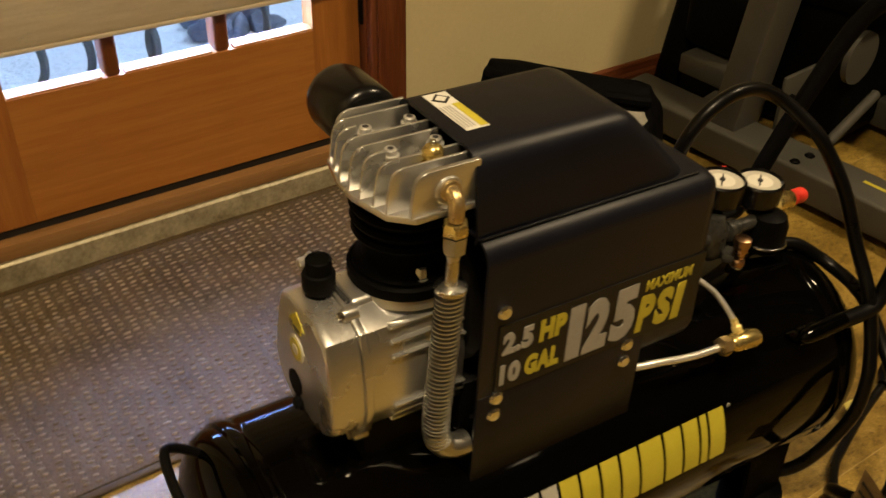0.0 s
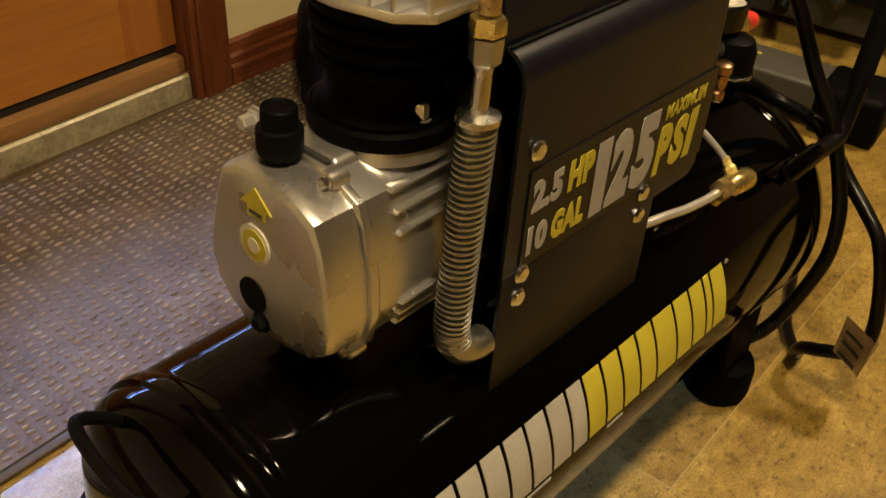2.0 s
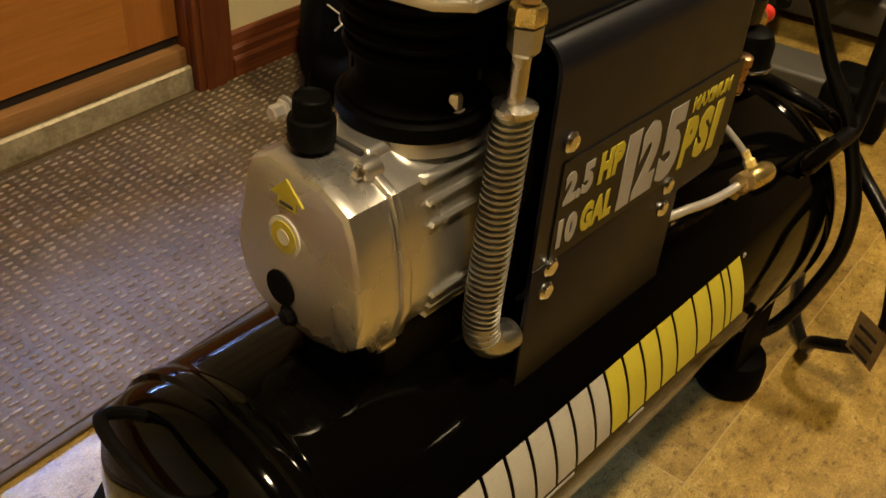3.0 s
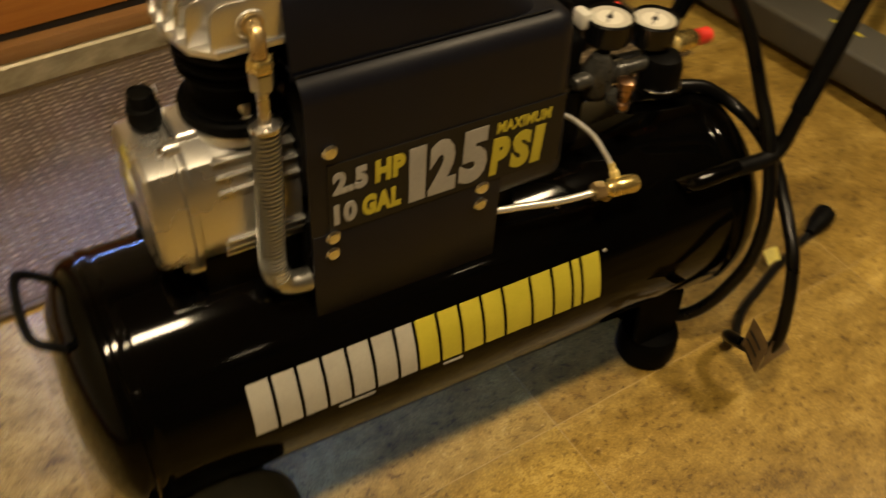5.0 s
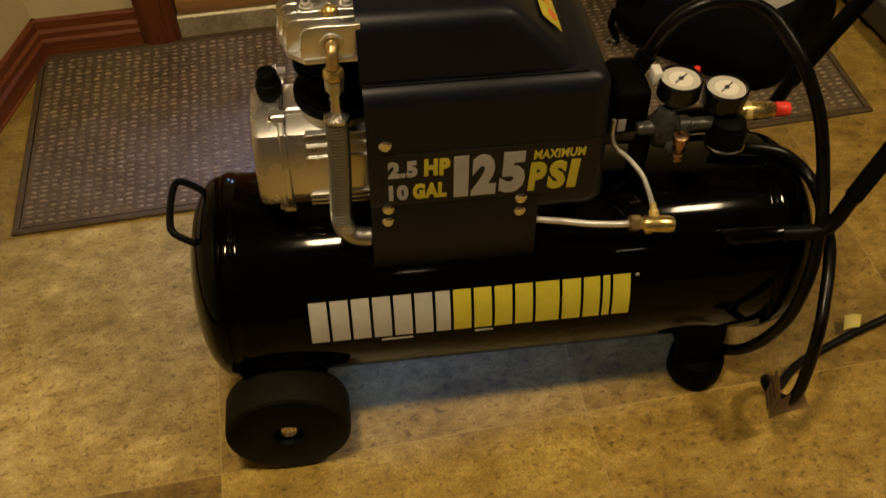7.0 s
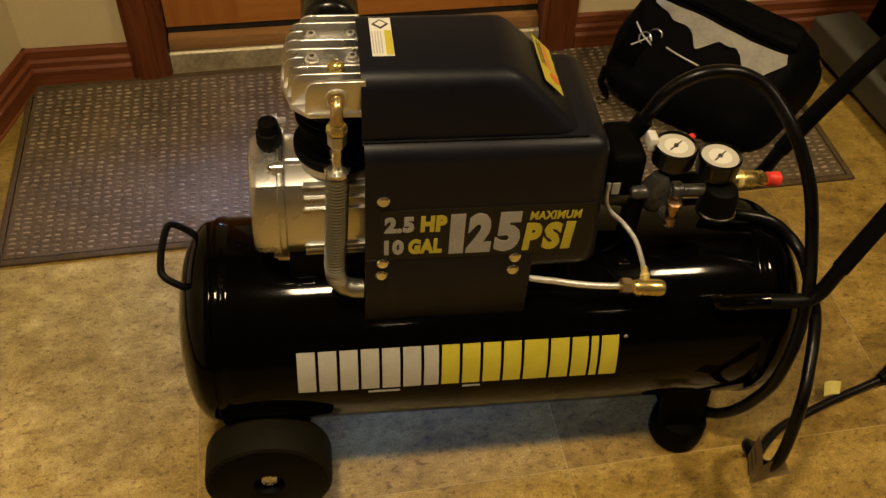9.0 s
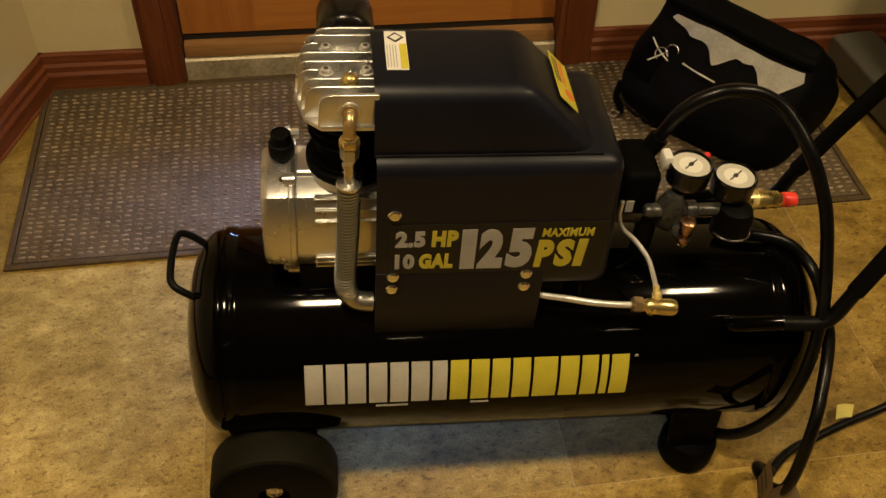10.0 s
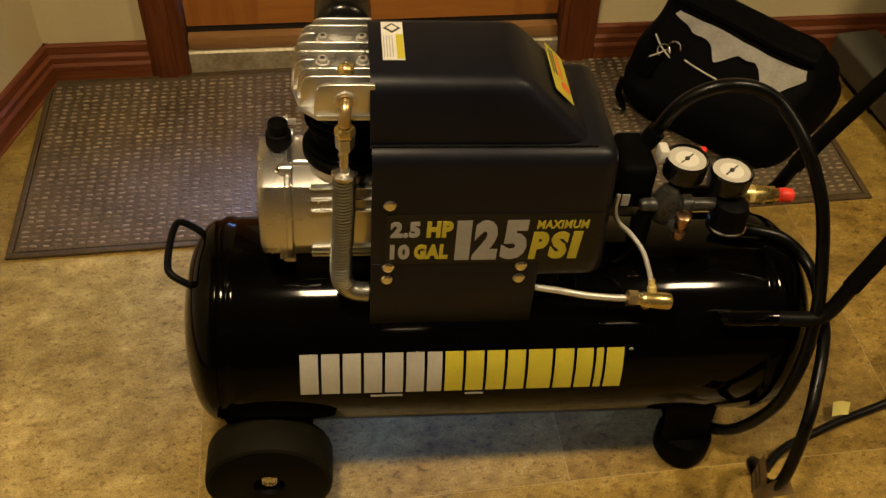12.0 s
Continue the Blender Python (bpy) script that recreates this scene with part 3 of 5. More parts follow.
tank = part("tank", lathe(tank_profile(), "x", (0, CY, CZ), 96), TANK, comp, "glossy black steel tank with rolled end seams", 50)


def on_tank(x, deg, lift=0.0):
    a = radians(deg)
    return Vector((x, CY - (R + lift) * math.cos(a), CZ + (R + lift) * math.sin(a)))


def tank_patch(x0, x1, d0, d1, lift=0.0006, slant=0.0, n=6, bm=None):
    """A thin print lying on the curved tank face."""
    bm = bm or bmesh.new()
    rows = []
    for i in range(n + 1):
        f = i / n
        d = d0 + (d1 - d0) * f
        rows.append([bm.verts.new(on_tank(x + slant * f, d, s)) for x in (x0, x1) for s in (0.0, lift)])
    for a, b in zip(rows, rows[1:]):
        for i, j in ((1, 3), (3, 2), (2, 0), (0, 1)):
            bm.faces.new((a[i], a[j], b[j], b[i]))
    bm.faces.new((rows[0][0], rows[0][1], rows[0][3], rows[0][2]))
    bm.faces.new((rows[-1][0], rows[-1][2], rows[-1][3], rows[-1][1]))
    return bm


# maker's mark: plain blocks in its colours
MARK = [1.0] * 6 + [0.85] + [1.0] * 4 + [1.3, 1.05, 0.95, 0.5, 1.0]
unit = (0.169 + 0.243) / sum(MARK)
x = -0.243
for k, w in enumerate(MARK):
    a, b = x, x + w * unit - 0.0030
    x += w * unit
    block = tank_patch(a + 0.0005, b - 0.0005, 5.4, 30.2)
    part("mark_block", block, MARKGREY if k < 7 else YELLOW, tank)
part("mark_dot", lathe([(0.0028, -0.0008), (0.0028, 0.0006)], "y", on_tank(0.1745, 29), 16), SILVERPRINT, tank)
for x0, x1 in ((-0.155, -0.115), (-0.035, -0.012)):
    part("small_print", tank_patch(x0, x1, 2.2, 3.4, n=1), SILVERPRINT, tank)

# tank end handle
bm = tube([(-0.366, 0.050, 0.300), (-0.385, 0.056, 0.318), (-0.404, 0.058, 0.330), (-0.412, 0.050, 0.3315), (-0.416, 0.022, 0.328), (-0.416, -0.010, 0.323), (-0.412, -0.022, 0.320), (-0.401, -0.028, 0.314), (-0.372, -0.029, 0.292)], 0.0048, 10, 6)
part("end_handle", moved(bm, pose(0.011, 0, 0.005)), IRON, comp, "black bent-rod lifting handle")


# wheels and feet
def wheel(y_out, s):
    """A rubber wheel; s points outwards along y."""
    w = part("wheel", lathe([(0.012, y_out - s * 0.0150), (0.0185, y_out - s * 0.0150), (0.0215, y_out - s * 0.0010), (0.077, y_out), (0.0790, y_out - s * 0.0012), (0.0790, y_out - s * 0.056), (0.020, y_out - s * 0.056)], "y", (-0.289, 0, 0.073), 56), RUBBER, comp, "black moulded rubber wheel")
    ring = lathe([(0.0780, y_out - s * 0.060), (0.0822, y_out - s * 0.0580), (0.0840, y_out - s * 0.053), (0.0840, y_out - s * 0.009), (0.0828, y_out - s * 0.0040), (0.0789, y_out - s * 0.0014)], "y", (-0.289, 0, 0.073), 56)
    bmesh.ops.delete(ring, geom=[f for f in ring.faces if len(f.verts) > 4], context="FACES_ONLY")
    part("tyre", ring, TREAD, w, "dusty dark tread")
    part("axle_nut", lathe([(0.0128, y_out - s * 0.0145), (0.0128, y_out - s * 0.0090), (0.0105, y_out - s * 0.0070), (0.0088, y_out - s * 0.0070), (0.0082, y_out - s * 0.0085), (0.0020, y_out - s * 0.0080)], "y", (-0.289, 0, 0.073), 20), ZINC, w, "bright zinc axle end")


wheel(-0.176, -1)
wheel(0.183, 1)
part("axle", lathe([(0.007, -0.12), (0.007, 0.13)], "y", (-0.289, 0, 0.073), 16), ZINC, comp)
bm = prism([(-0.335, 0.058), (-0.243, 0.058), (-0.225, 0.13), (-0.35, 0.13)], "y", -0.098, -0.092)
prism([(-0.335, 0.058), (-0.243, 0.058), (-0.225, 0.13), (-0.35, 0.13)], "y", 0.098, 0.104, bm=bm)
box(-0.335, -0.243, -0.098, 0.104, 0.064, 0.070, bm=bm)
part("wheel_bracket", bm, IRON, comp)
FOOT = [(0.276, 0.050), (0.316, 0.050), (0.325, 0.065), (0.325, 0.10), (0.322, 0.15), (0.252, 0.15), (0.262, 0.07)]
bm = prism(FOOT, "y", -0.118, -0.112)
prism(FOOT, "y", 0.112, 0.118, bm=bm)
box(0.276, 0.322, -0.112, 0.112, 0.056, 0.062, bm=bm)
part("foot_bracket", bm, FLATBLACK, comp, "black folded steel foot bracket")
for y in (-0.098, 0.104):
    part("rubber_foot", lathe([(0.026, 0.0125), (0.036, 0.0140), (0.0400, 0.022), (0.0400, 0.050), (0.037, 0.060), (0.012, 0.061)], "z", (0.303, y, 0), 32), FLATBLACK, comp, "black rubber foot")

# tow handle
near = [(0.296, -0.112, 0.322), (0.350, -0.112, 0.320), (0.400, -0.112, 0.318), (0.419, -0.111, 0.330), (0.433, -0.109, 0.372), (0.468, -0.101, 0.462), (0.520, -0.085, 0.580), (0.545, -0.052, 0.628), (0.552, 0.005, 0.640)]
far = [(p[0] + 0.006, 0.010 - p[1], p[2]) for p in near[:-1]]
bars = near + far[::-1]
part("tow_handle", tube(bars, 0.0098, 14, 8), IRON, comp, "black bent-tube tow handle")
part("foam_grip", tube(bars[4:13], 0.0116, 14, 8), FOAM, comp, "black foam sleeve")
for y in (-0.112, 0.122):
    bm = box(0.285, 0.368, min(y, y * 0.80), max(y, y * 0.80), 0.308, 0.312, 0.001)
    lathe([(0.002, 0.280), (0.0085, 0.286), (0.0106, 0.296), (0.0106, 0.352)], "x", (0, y, 0.3215), 20, bm)
    part("handle_socket", bm, TANK, comp, "glossy black welded handle socket")

# motor cover: two moulded tiers, open towards the pump
FY = -0.0925


def swept_left(bm, x_cut):
    """Cut a rounded body flat at x_cut."""
    bmesh.ops.bisect_plane(bm, geom=bm.verts[:] + bm.edges[:] + bm.faces[:], plane_co=(x_cut, 0, 0), plane_no=(-1, 0, 0), clear_outer=True)
    bmesh.ops.recalc_face_normals(bm, faces=bm.faces)
    bmesh.ops.solidify(bm, geom=bm.faces[:], thickness=0.003)
    return bm


lower = hull8((-0.22, 0.124, FY, 0.086), (-0.22, 0.112, FY, 0.086), 0.376, 0.574, 0.021, 5)
bmesh.ops.bisect_plane(lower, geom=lower.verts[:] + lower.edges[:] + lower.faces[:], plane_co=(0, 0, 0.380), plane_no=(0, 0, -1), clear_outer=True)
cover = part("motor_cover", swept_left(lower, -0.156), SHROUD, comp, "matt black moulded two-tier motor cover")
upper = hull8((-0.22, 0.092, -0.078, 0.066), (-0.22, 0.004, -0.066, 0.056), 0.560, 0.648, 0.017, 5)
bmesh.ops.bisect_plane(upper, geom=upper.verts[:] + upper.edges[:] + upper.faces[:], plane_co=(0, 0, 0.566), plane_no=(0, 0, -1), clear_outer=True)
part("hood", swept_left(upper, -0.158), SHROUD, cover)
part("seam_lip", tube([(-0.156, -0.0786, 0.5735), (-0.05, -0.0786, 0.5735), (0.086, -0.0786, 0.5735)], 0.0013, 8, 6), FILTERBLACK, cover, "thin glossy lip along the cover seam")
plate = part("side_plate", box(-0.156, 0.042, FY - 0.0006, FY + 0.003, 0.300, 0.4095, 0.0008), SHROUD, comp, "flat black lower side plate")
part("motor", lathe([(0.02, -0.148), (0.060, -0.148), (0.068, -0.14), (0.068, 0.08), (0.055, 0.10), (0.02, 0.10)], "x", (0, -0.004, 0.47), 40), IRON, comp, "black electric motor body")
part("motor_bracket", box(-0.150, 0.080, -0.06, 0.06, 0.335, 0.40, 0.004), IRON, comp)
for bx, bz in ((-0.136, 0.503), (-0.136, 0.405), (-0.137, 0.385), (0.020, 0.405), (0.0195, 0.384)):
    sc = lathe([(0.0075, 0), (0.0075, -0.0015), (0.0055, -0.0036), (0.002, -0.0042)], "y", (bx, FY - 0.0006, bz), 20)
    box(bx - 0.004, bx + 0.004, FY - 0.0046, FY - 0.0030, bz - 0.0006, bz + 0.0006, bm=sc)
    part("screw", sc, CHROME, cover if bz > 0.39 else plate, "bright pan-head screw")

decal = part("rating_decal", box(-0.139, 0.106, FY - 0.0012, FY - 0.0002, 0.410, 0.488), PANEL, cover, "dark grey rating decal")
TY = FY - 0.0013
lettering("2.5", -0.1345, -0.101, 0.4535, 0.4785, TY, SILVERPRINT, decal, "number", 0, 0.06)
lettering("HP", -0.094, -0.064, 0.4535, 0.4785, TY, YELLOW, decal, "word", 0.03, 0.062)
lettering("10", -0.1345, -0.112, 0.4185, 0.4425, TY, SILVERPRINT, decal, "number", 0, 0.06)
lettering("GAL", -0.107, -0.068, 0.4185, 0.4425, TY, YELLOW, decal, "word", 0.03, 0.062)
for ch, x0, x1 in (("1", -0.0600, -0.0430), ("2", -0.0400, -0.0110), ("5", -0.0075, 0.0225)):
    lettering(ch, x0, x1, 0.4165, 0.4795, TY, SILVERPRINT, decal, "numeral", 0.0 if ch == "1" else 0.03, 0.075 if ch == "1" else 0.064)
lettering("MAXIMUM", 0.031, 0.0905, 0.4655, 0.4785, TY, YELLOW, decal, "word", 0.06, 0.03)
for ch, x0, x1 in (("P", 0.0265, 0.0475), ("S", 0.0495, 0.0705), ("I", 0.0725, 0.0860)):
    lettering(ch, x0, x1, 0.4165, 0.4605, TY, YELLOW, decal, "letter", 0.06 if ch == "S" else 0.08, 0.09 if ch == "I" else 0.06)

# labels on the hood
lab = part("caution_label", box(-0.1440, -0.1210, -0.030, 0.040, 0.6478, 0.6486), WHITE, cover, "white and yellow caution label")
part("yellow_strip", box(-0.1290, -0.1215, -0.028, 0.016, 0.6486, 0.649), YELLOW, lab)
part("symbol", moved(box(-0.0065, 0.0065, -0.0065, 0.0065, 0.6486, 0.6491), pose(-0.1325, 0.028, 0, 0, 0, 45)), INK, lab)
part("symbol_centre", moved(box(-0.0042, 0.0042, -0.0042, 0.0042, 0.6489, 0.6494), pose(-0.1325, 0.028, 0, 0, 0, 45)), WHITE, lab)
for k in range(4):
    part("text_bar", box(-0.1425 + 0.003 * k, -0.1415 + 0.003 * k, -0.026, 0.014, 0.6486, 0.649), SILVERPRINT, lab)
slope = Matrix.Translation((0.052, 0.010, 0.6035)) @ Euler((0, math.atan2(0.088, 0.088), 0)).to_matrix().to_4x4()
warn = part("warning_label", moved(box(-0.016, 0.016, -0.043, 0.043, 0.0005, 0.0013), slope), YELLOW, cover, "yellow warning label with red marks")
part("red_mark", moved(lathe([(0.008, 0.0013), (0.008, 0.0018)], "z", (0.006, -0.022, 0), 20), slope), REDPRINT, warn)
for k in range(4):
    part("text_bar", moved(box(-0.012 + 0.005 * k, -0.0098 + 0.005 * k, -0.008, 0.036, 0.0013, 0.0017), slope), INK if k < 2 else REDPRINT, warn)

# pump: crankcase
PUMP = [(-0.022, 0.5000), (0.026, 0.5000), (0.042, 0.491), (0.048, 0.476), (0.055, 0.445), (0.0595, 0.418), (0.054, 0.398), (0.043, 0.384), (0.023, 0.373), (-0.014, 0.373), (-0.043, 0.380), (-0.056, 0.392), (-0.0615, 0.415), (-0.0595, 0.442), (-0.053, 0.472), (-0.0465, 0.4885)]


def grown(poly, d):
    cy, cz = 0.0, 0.438
    return [(cy + (y - cy) * (1 + d / 0.06), cz + (z - cz) * (1 + d / 0.07)) for y, z in poly]


crank = part("crankcase", prism(PUMP, "x", -0.246, -0.150, 0.004, 3), CAST, comp, "cast aluminium pump crankcase")
part("flange", prism(grown(PUMP, 0.004), "x", -0.252, -0.245, 0.0015), CAST, crank)
bm = bmesh.new()
rings = [[bm.verts.new((x, y, z)) for y, z in grown(PUMP, d)] for x, d in ((-0.2525, 0.0), (-0.2735, -0.0006), (-0.2785, -0.0014), (-0.2815, -0.0030), (-0.2828, -0.0052), (-0.2832, -0.0078))]
for a, b in zip(rings, rings[1:]):
    for k in range(len(a)):
        bm.faces.new((a[k], a[(k + 1) % len(a)], b[(k + 1) % len(a)], b[k]))
bm.faces.new(rings[0])
bm.faces.new(rings[-1])
end = part("end_cover", bm, CAST, crank, "satin cast aluminium end cover", 28)
for y, z in ((-0.030, 0.500), (0.034, 0.500), (-0.048, 0.377), (0.044, 0.378)):
    lug = lathe([(0.0062, -0.257), (0.0068, -0.254), (0.0068, -0.244)], "x", (0, y * 0.96, z), 20)
    part("bolt_lug", lug, CAST, crank)
    part("flange_bolt", hexbolt((-0.257, y * 0.96, z), "x", 0.0038, -0.005), ZINC, crank)
for z, yy in ((0.489, -0.0475), (0.4755, -0.0520), (0.4615, -0.0555), (0.4095, -0.0605), (0.4000, -0.0585), (0.3905, -0.0555)):
    part("rib", prism([(-0.224, z - 0.0012), (-0.150, z - 0.0012), (-0.150, z + 0.0012), (-0.222, z + 0.0012)], "y", yy - 0.0040, yy + 0.01, 0.0007), CAST, crank)
part("mount", box(-0.245, -0.10, -0.045, 0.050, 0.328, 0.379, 0.004), IRON, comp, "black pump mounting saddle")
part("neck", lathe([(0.0500, 0.496), (0.0485, 0.503), (0.0465, 0.508), (0.0455, 0.5125), (0.03, 0.514)], "z", (-0.181, 0, 0), 48), CAST, crank, "short cast neck under the cylinder")
part("web", hull8((-0.246, -0.170, -0.024, 0.028), (-0.243, -0.175, -0.020, 0.024), 0.498, 0.5055, 0.003, 2), CAST, crank)
part("vent_slot", box(-0.2490, -0.2450, -0.020, 0.004, 0.5030, 0.5066, 0.0005, 1), INK, crank, "dark slot along the joint")
part("oil_cap", lathe([(0.0095, 0.488), (0.0105, 0.503), (0.0138, 0.504), (0.0147, 0.507), (0.0149, 0.519), (0.0142, 0.5215), (0.0118, 0.5225), (0.0114, 0.5345), (0.0104, 0.5355), (0.0092, 0.5340), (0.002, 0.5338)], "z", (-0.259, 0.011, 0), 32), RUBBER, comp, "black two-step oil filler cap")
arrow = [(-0.0075, -0.0105), (0.0075, -0.0105), (0.0075, -0.003), (0.0140, -0.003), (0.0, 0.012), (-0.0140, -0.003), (-0.0075, -0.003)]
part("arrow_sticker", prism([(0.006 + 1.05 * y, 0.479 + 0.95 * z) for y, z in arrow], "x", -0.2840, -0.2828), YELLOW, end, "yellow arrow sticker")
st = part("round_sticker", lathe([(0.0145, -0.2840), (0.0145, -0.2828)], "x", (0, 0.009, 0.447), 28), WHITE, end, "round white and yellow sticker")
part("sticker_print", lathe([(0.0112, -0.2846), (0.0112, -0.2838)], "x", (0, 0.009, 0.447), 28), YELLOW, st)
part("sticker_centre", lathe([(0.0055, -0.2850), (0.0055, -0.2844)], "x", (0, 0.009, 0.447), 20), WHITE, st)
part("arrow_slot", prism([(0.000, 0.471), (0.012, 0.471), (0.012, 0.4735), (0.000, 0.4735)], "x", -0.2844, -0.2838), INK, end)
part("sight_glass", lathe([(0.013, -0.2842), (0.013, -0.2832), (0.010, -0.2825), (0.010, -0.275)], "x", (0, 0.014, 0.404), 28), RUBBER, end, "dark oil sight glass")
part("drain_plug", hexbolt((-0.283, 0.006, 0.386), "x", 0.006, -0.006), IRON, end)
breather = part("breather_bolt", lathe([(0.0040, -0.240), (0.0040, -0.252), (0.0068, -0.2525), (0.0068, -0.2545), (0.0052, -0.255), (0.0052, -0.2625), (0.0042, -0.2635)], "x", (0, 0.043, 0.511), 6), SATIN, crank, "bright steel hexagon bolt")
part("washer", lathe([(0.0080, -0.2500), (0.0080, -0.2515)], "x", (0, 0.043, 0.511), 18), SATIN, breather)

# cylinder with cooling fins
bm = lathe([(0.042, 0.5120), (0.0460, 0.5130), (0.0460, 0.5205), (0.0425, 0.5225), (0.0385, 0.528), (0.039, 0.538), (0.042, 0.550), (0.046, 0.600), (0.03, 0.601)], "z", (-0.181, 0.0, 0), 48)
barrel = part("cylinder", bm, FLATBLACK, comp, "black cast iron cylinder")
part("base_skirt", lathe([(0.0460, 0.5045), (0.0500, 0.5055), (0.0508, 0.508), (0.0508, 0.516), (0.0480, 0.518)], "z", (-0.181, 0, 0), 48), FLATBLACK, barrel)
for k in range(1, 5):
    z, w = 0.541 + 0.0125 * k, 0.0445 + 0.0010 * k
    part("fin", lathe([(w - 0.003, z - 0.005), (w, z - 0.0035), (w + 0.0018, z), (w, z + 0.0035), (w - 0.003, z + 0.005)], "z", (-0.181, 0.0, 0), 48), FLATBLACK, barrel)
for x, y in ((-0.1865, -0.0375), (-0.150, -0.022)):
    part("base_nut", hexbolt((x, y, 0.5210), "z", 0.0052, 0.011), SATIN, barrel)

# finned cylinder head
HEAD = [(-0.153, -0.068), (-0.212, -0.068), (-0.230, -0.052), (-0.240, -0.014), (-0.240, 0.012), (-0.231, 0.048), (-0.212, 0.064), (-0.153, 0.064)]
head = part("cylinder_head", prism(HEAD, "z", 0.599, 0.6055, 0.0015), CAST, comp, "cast aluminium finned cylinder head")
part("core", prism([(-0.150, -0.050), (-0.198, -0.050), (-0.212, -0.032), (-0.216, 0.0), (-0.212, 0.032), (-0.198, 0.048), (-0.150, 0.048)], "z", 0.605, 0.615, 0.003), CAST, head)


def head_edge(y):
    """How far the head reaches towards the tank's end at y."""
    return float(np.interp(y, (-0.068, -0.052, -0.014, 0.012, 0.048, 0.064), (-0.212, -0.230, -0.240, -0.240, -0.231, -0.212)))


def head_fin(y, x1, thick=0.0013):
    xl = head_edge(y)
    arc = [(xl + 0.0035 + 0.012 * (1 - math.cos(a)), 0.631 + 0.012 * math.sin(a)) for a in [math.pi / 2 * k / 5 for k in range(6)]]
    return prism([(x1, 0.604), (xl + 0.0006, 0.604), (xl + 0.0016, 0.616), *arc, (x1 - 0.001, 0.6435), (x1, 0.642)], "y", y - thick, y + thick, 0.0006)


for y in (0.0555, 0.0420, 0.0100, -0.0060, -0.0365, -0.0505):
    part("fin", head_fin(y, -0.153), CAST, head)
for y in (0.0265, -0.0212):
    part("fin", head_fin(y, -0.214), CAST, head, "short fin broken by the head bolts")
part("fin", head_fin(-0.0640, -0.153, 0.0022), CAST, head, "thick outer fin round the outlet")
for x, y in ((-0.206, 0.0265), (-0.164, 0.0265), (-0.206, -0.0152), (-0.164, -0.0152)):
    part("boss", lathe([(0.0096, 0.604), (0.0074, 0.632), (0.0066, 0.6345)], "z", (x, y, 0), 20), CAST, head)
    bolt = part("head_bolt", lathe([(0.0074, 0.6340), (0.0074, 0.6352), (0.0054, 0.6356), (0.0054, 0.6395), (0.0046, 0.6405), (0.0028, 0.6406)], "z", (x, y, 0), 18), SATIN, head)
    part("socket", lathe([(0.0028, 0.6404), (0.0028, 0.6409)], "z", (x, y, 0), 6), INK, bolt)
part("outlet_boss", lathe([(0.0112, -0.0682), (0.0122, -0.0672), (0.0130, -0.05)], "y", (-0.183, 0, 0.623), 24), CAST, head)
valve = part("relief_valve", lathe([(0.0100, 0.628), (0.0104, 0.630), (0.0104, 0.635), (0.0090, 0.637), (0.0072, 0.6375), (0.0092, 0.641), (0.0088, 0.6455), (0.0062, 0.6490), (0.0030, 0.6505)], "z", (-0.182, -0.040, 0), 20), NUTBRASS, head, "small golden brass relief valve")
part("pull_pin", lathe([(0.0022, 0.649), (0.0022, 0.6535), (0.0012, 0.6545)], "z", (-0.182, -0.040, 0), 10), ZINC, valve)
part("valve_seat", lathe([(0.0130, 0.604), (0.0130, 0.6285), (0.0115, 0.630)], "z", (-0.182, -0.040, 0), 20), CAST, head)

# intake filter
part("intake_filter", lathe([(0.012, 0.056), (0.022, 0.058), (0.0275, 0.0600), (0.0312, 0.064), (0.0322, 0.070), (0.0322, 0.114), (0.0302, 0.122), (0.0255, 0.127), (0.018, 0.130), (0.002, 0.131)], "y", (-0.184, 0, 0.623), 40), FILTERBLACK, comp, "round black plastic intake filter")

# discharge elbow, tube and finned cooler
bm = tube([(-0.183, -0.060, 0.624), (-0.183, -0.071, 0.624), (-0.1835, -0.079, 0.620), (-0.184, -0.081, 0.613), (-0.184, -0.081, 0.604)], 0.0066, 16, 6)
elbow = part("brass_elbow", bm, DULLBRASS, comp, "brass discharge elbow")
part("elbow_collar", lathe([(0.0072, -0.0718), (0.0088, -0.0710), (0.0088, -0.0680), (0.0080, -0.067)], "y", (-0.183, 0, 0.624), 20), DULLBRASS, elbow)
part("flare_nut", lathe([(0.0095, 0.5905), (0.0112, 0.592), (0.0108, 0.600), (0.0098, 0.602)], "z", (-0.184, -0.081, 0), 6), NUTBRASS, elbow, "bright brass flare nut")
part("nut_skirt", lathe([(0.0070, 0.572), (0.0098, 0.575), (0.0104, 0.5900)], "z", (-0.184, -0.081, 0), 6), DULL_FIN, elbow)
run = [(-0.184, -0.081, 0.585), (-0.1848, -0.081, 0.536), (-0.187, -0.080, 0.46), (-0.190, -0.080, 0.405), (-0.190, -0.080, 0.380), (-0.187, -0.081, 0.366), (-0.180, -0.082, 0.357), (-0.169, -0.083, 0.353), (-0.158, -0.083, 0.352)]
pipe = part("discharge_tube", tube(run, 0.0058, 14, 8), ZINC, comp, "bright steel discharge tube")
cooler = part("cooler_sleeve", tube(run[1:], 0.0098, 16, 8), DULL_FIN, pipe, "dull spiral-finned cooler sleeve")
part("plain_bend", tube(run[-5:], 0.0121, 16, 8), DULL_FIN, pipe, "smooth grey bend below the fins")
path = [p for p in smooth_path(run[1:], 14) if p.z > 0.364]
fin_mesh = None
gap, acc = 0.0046, 0.0
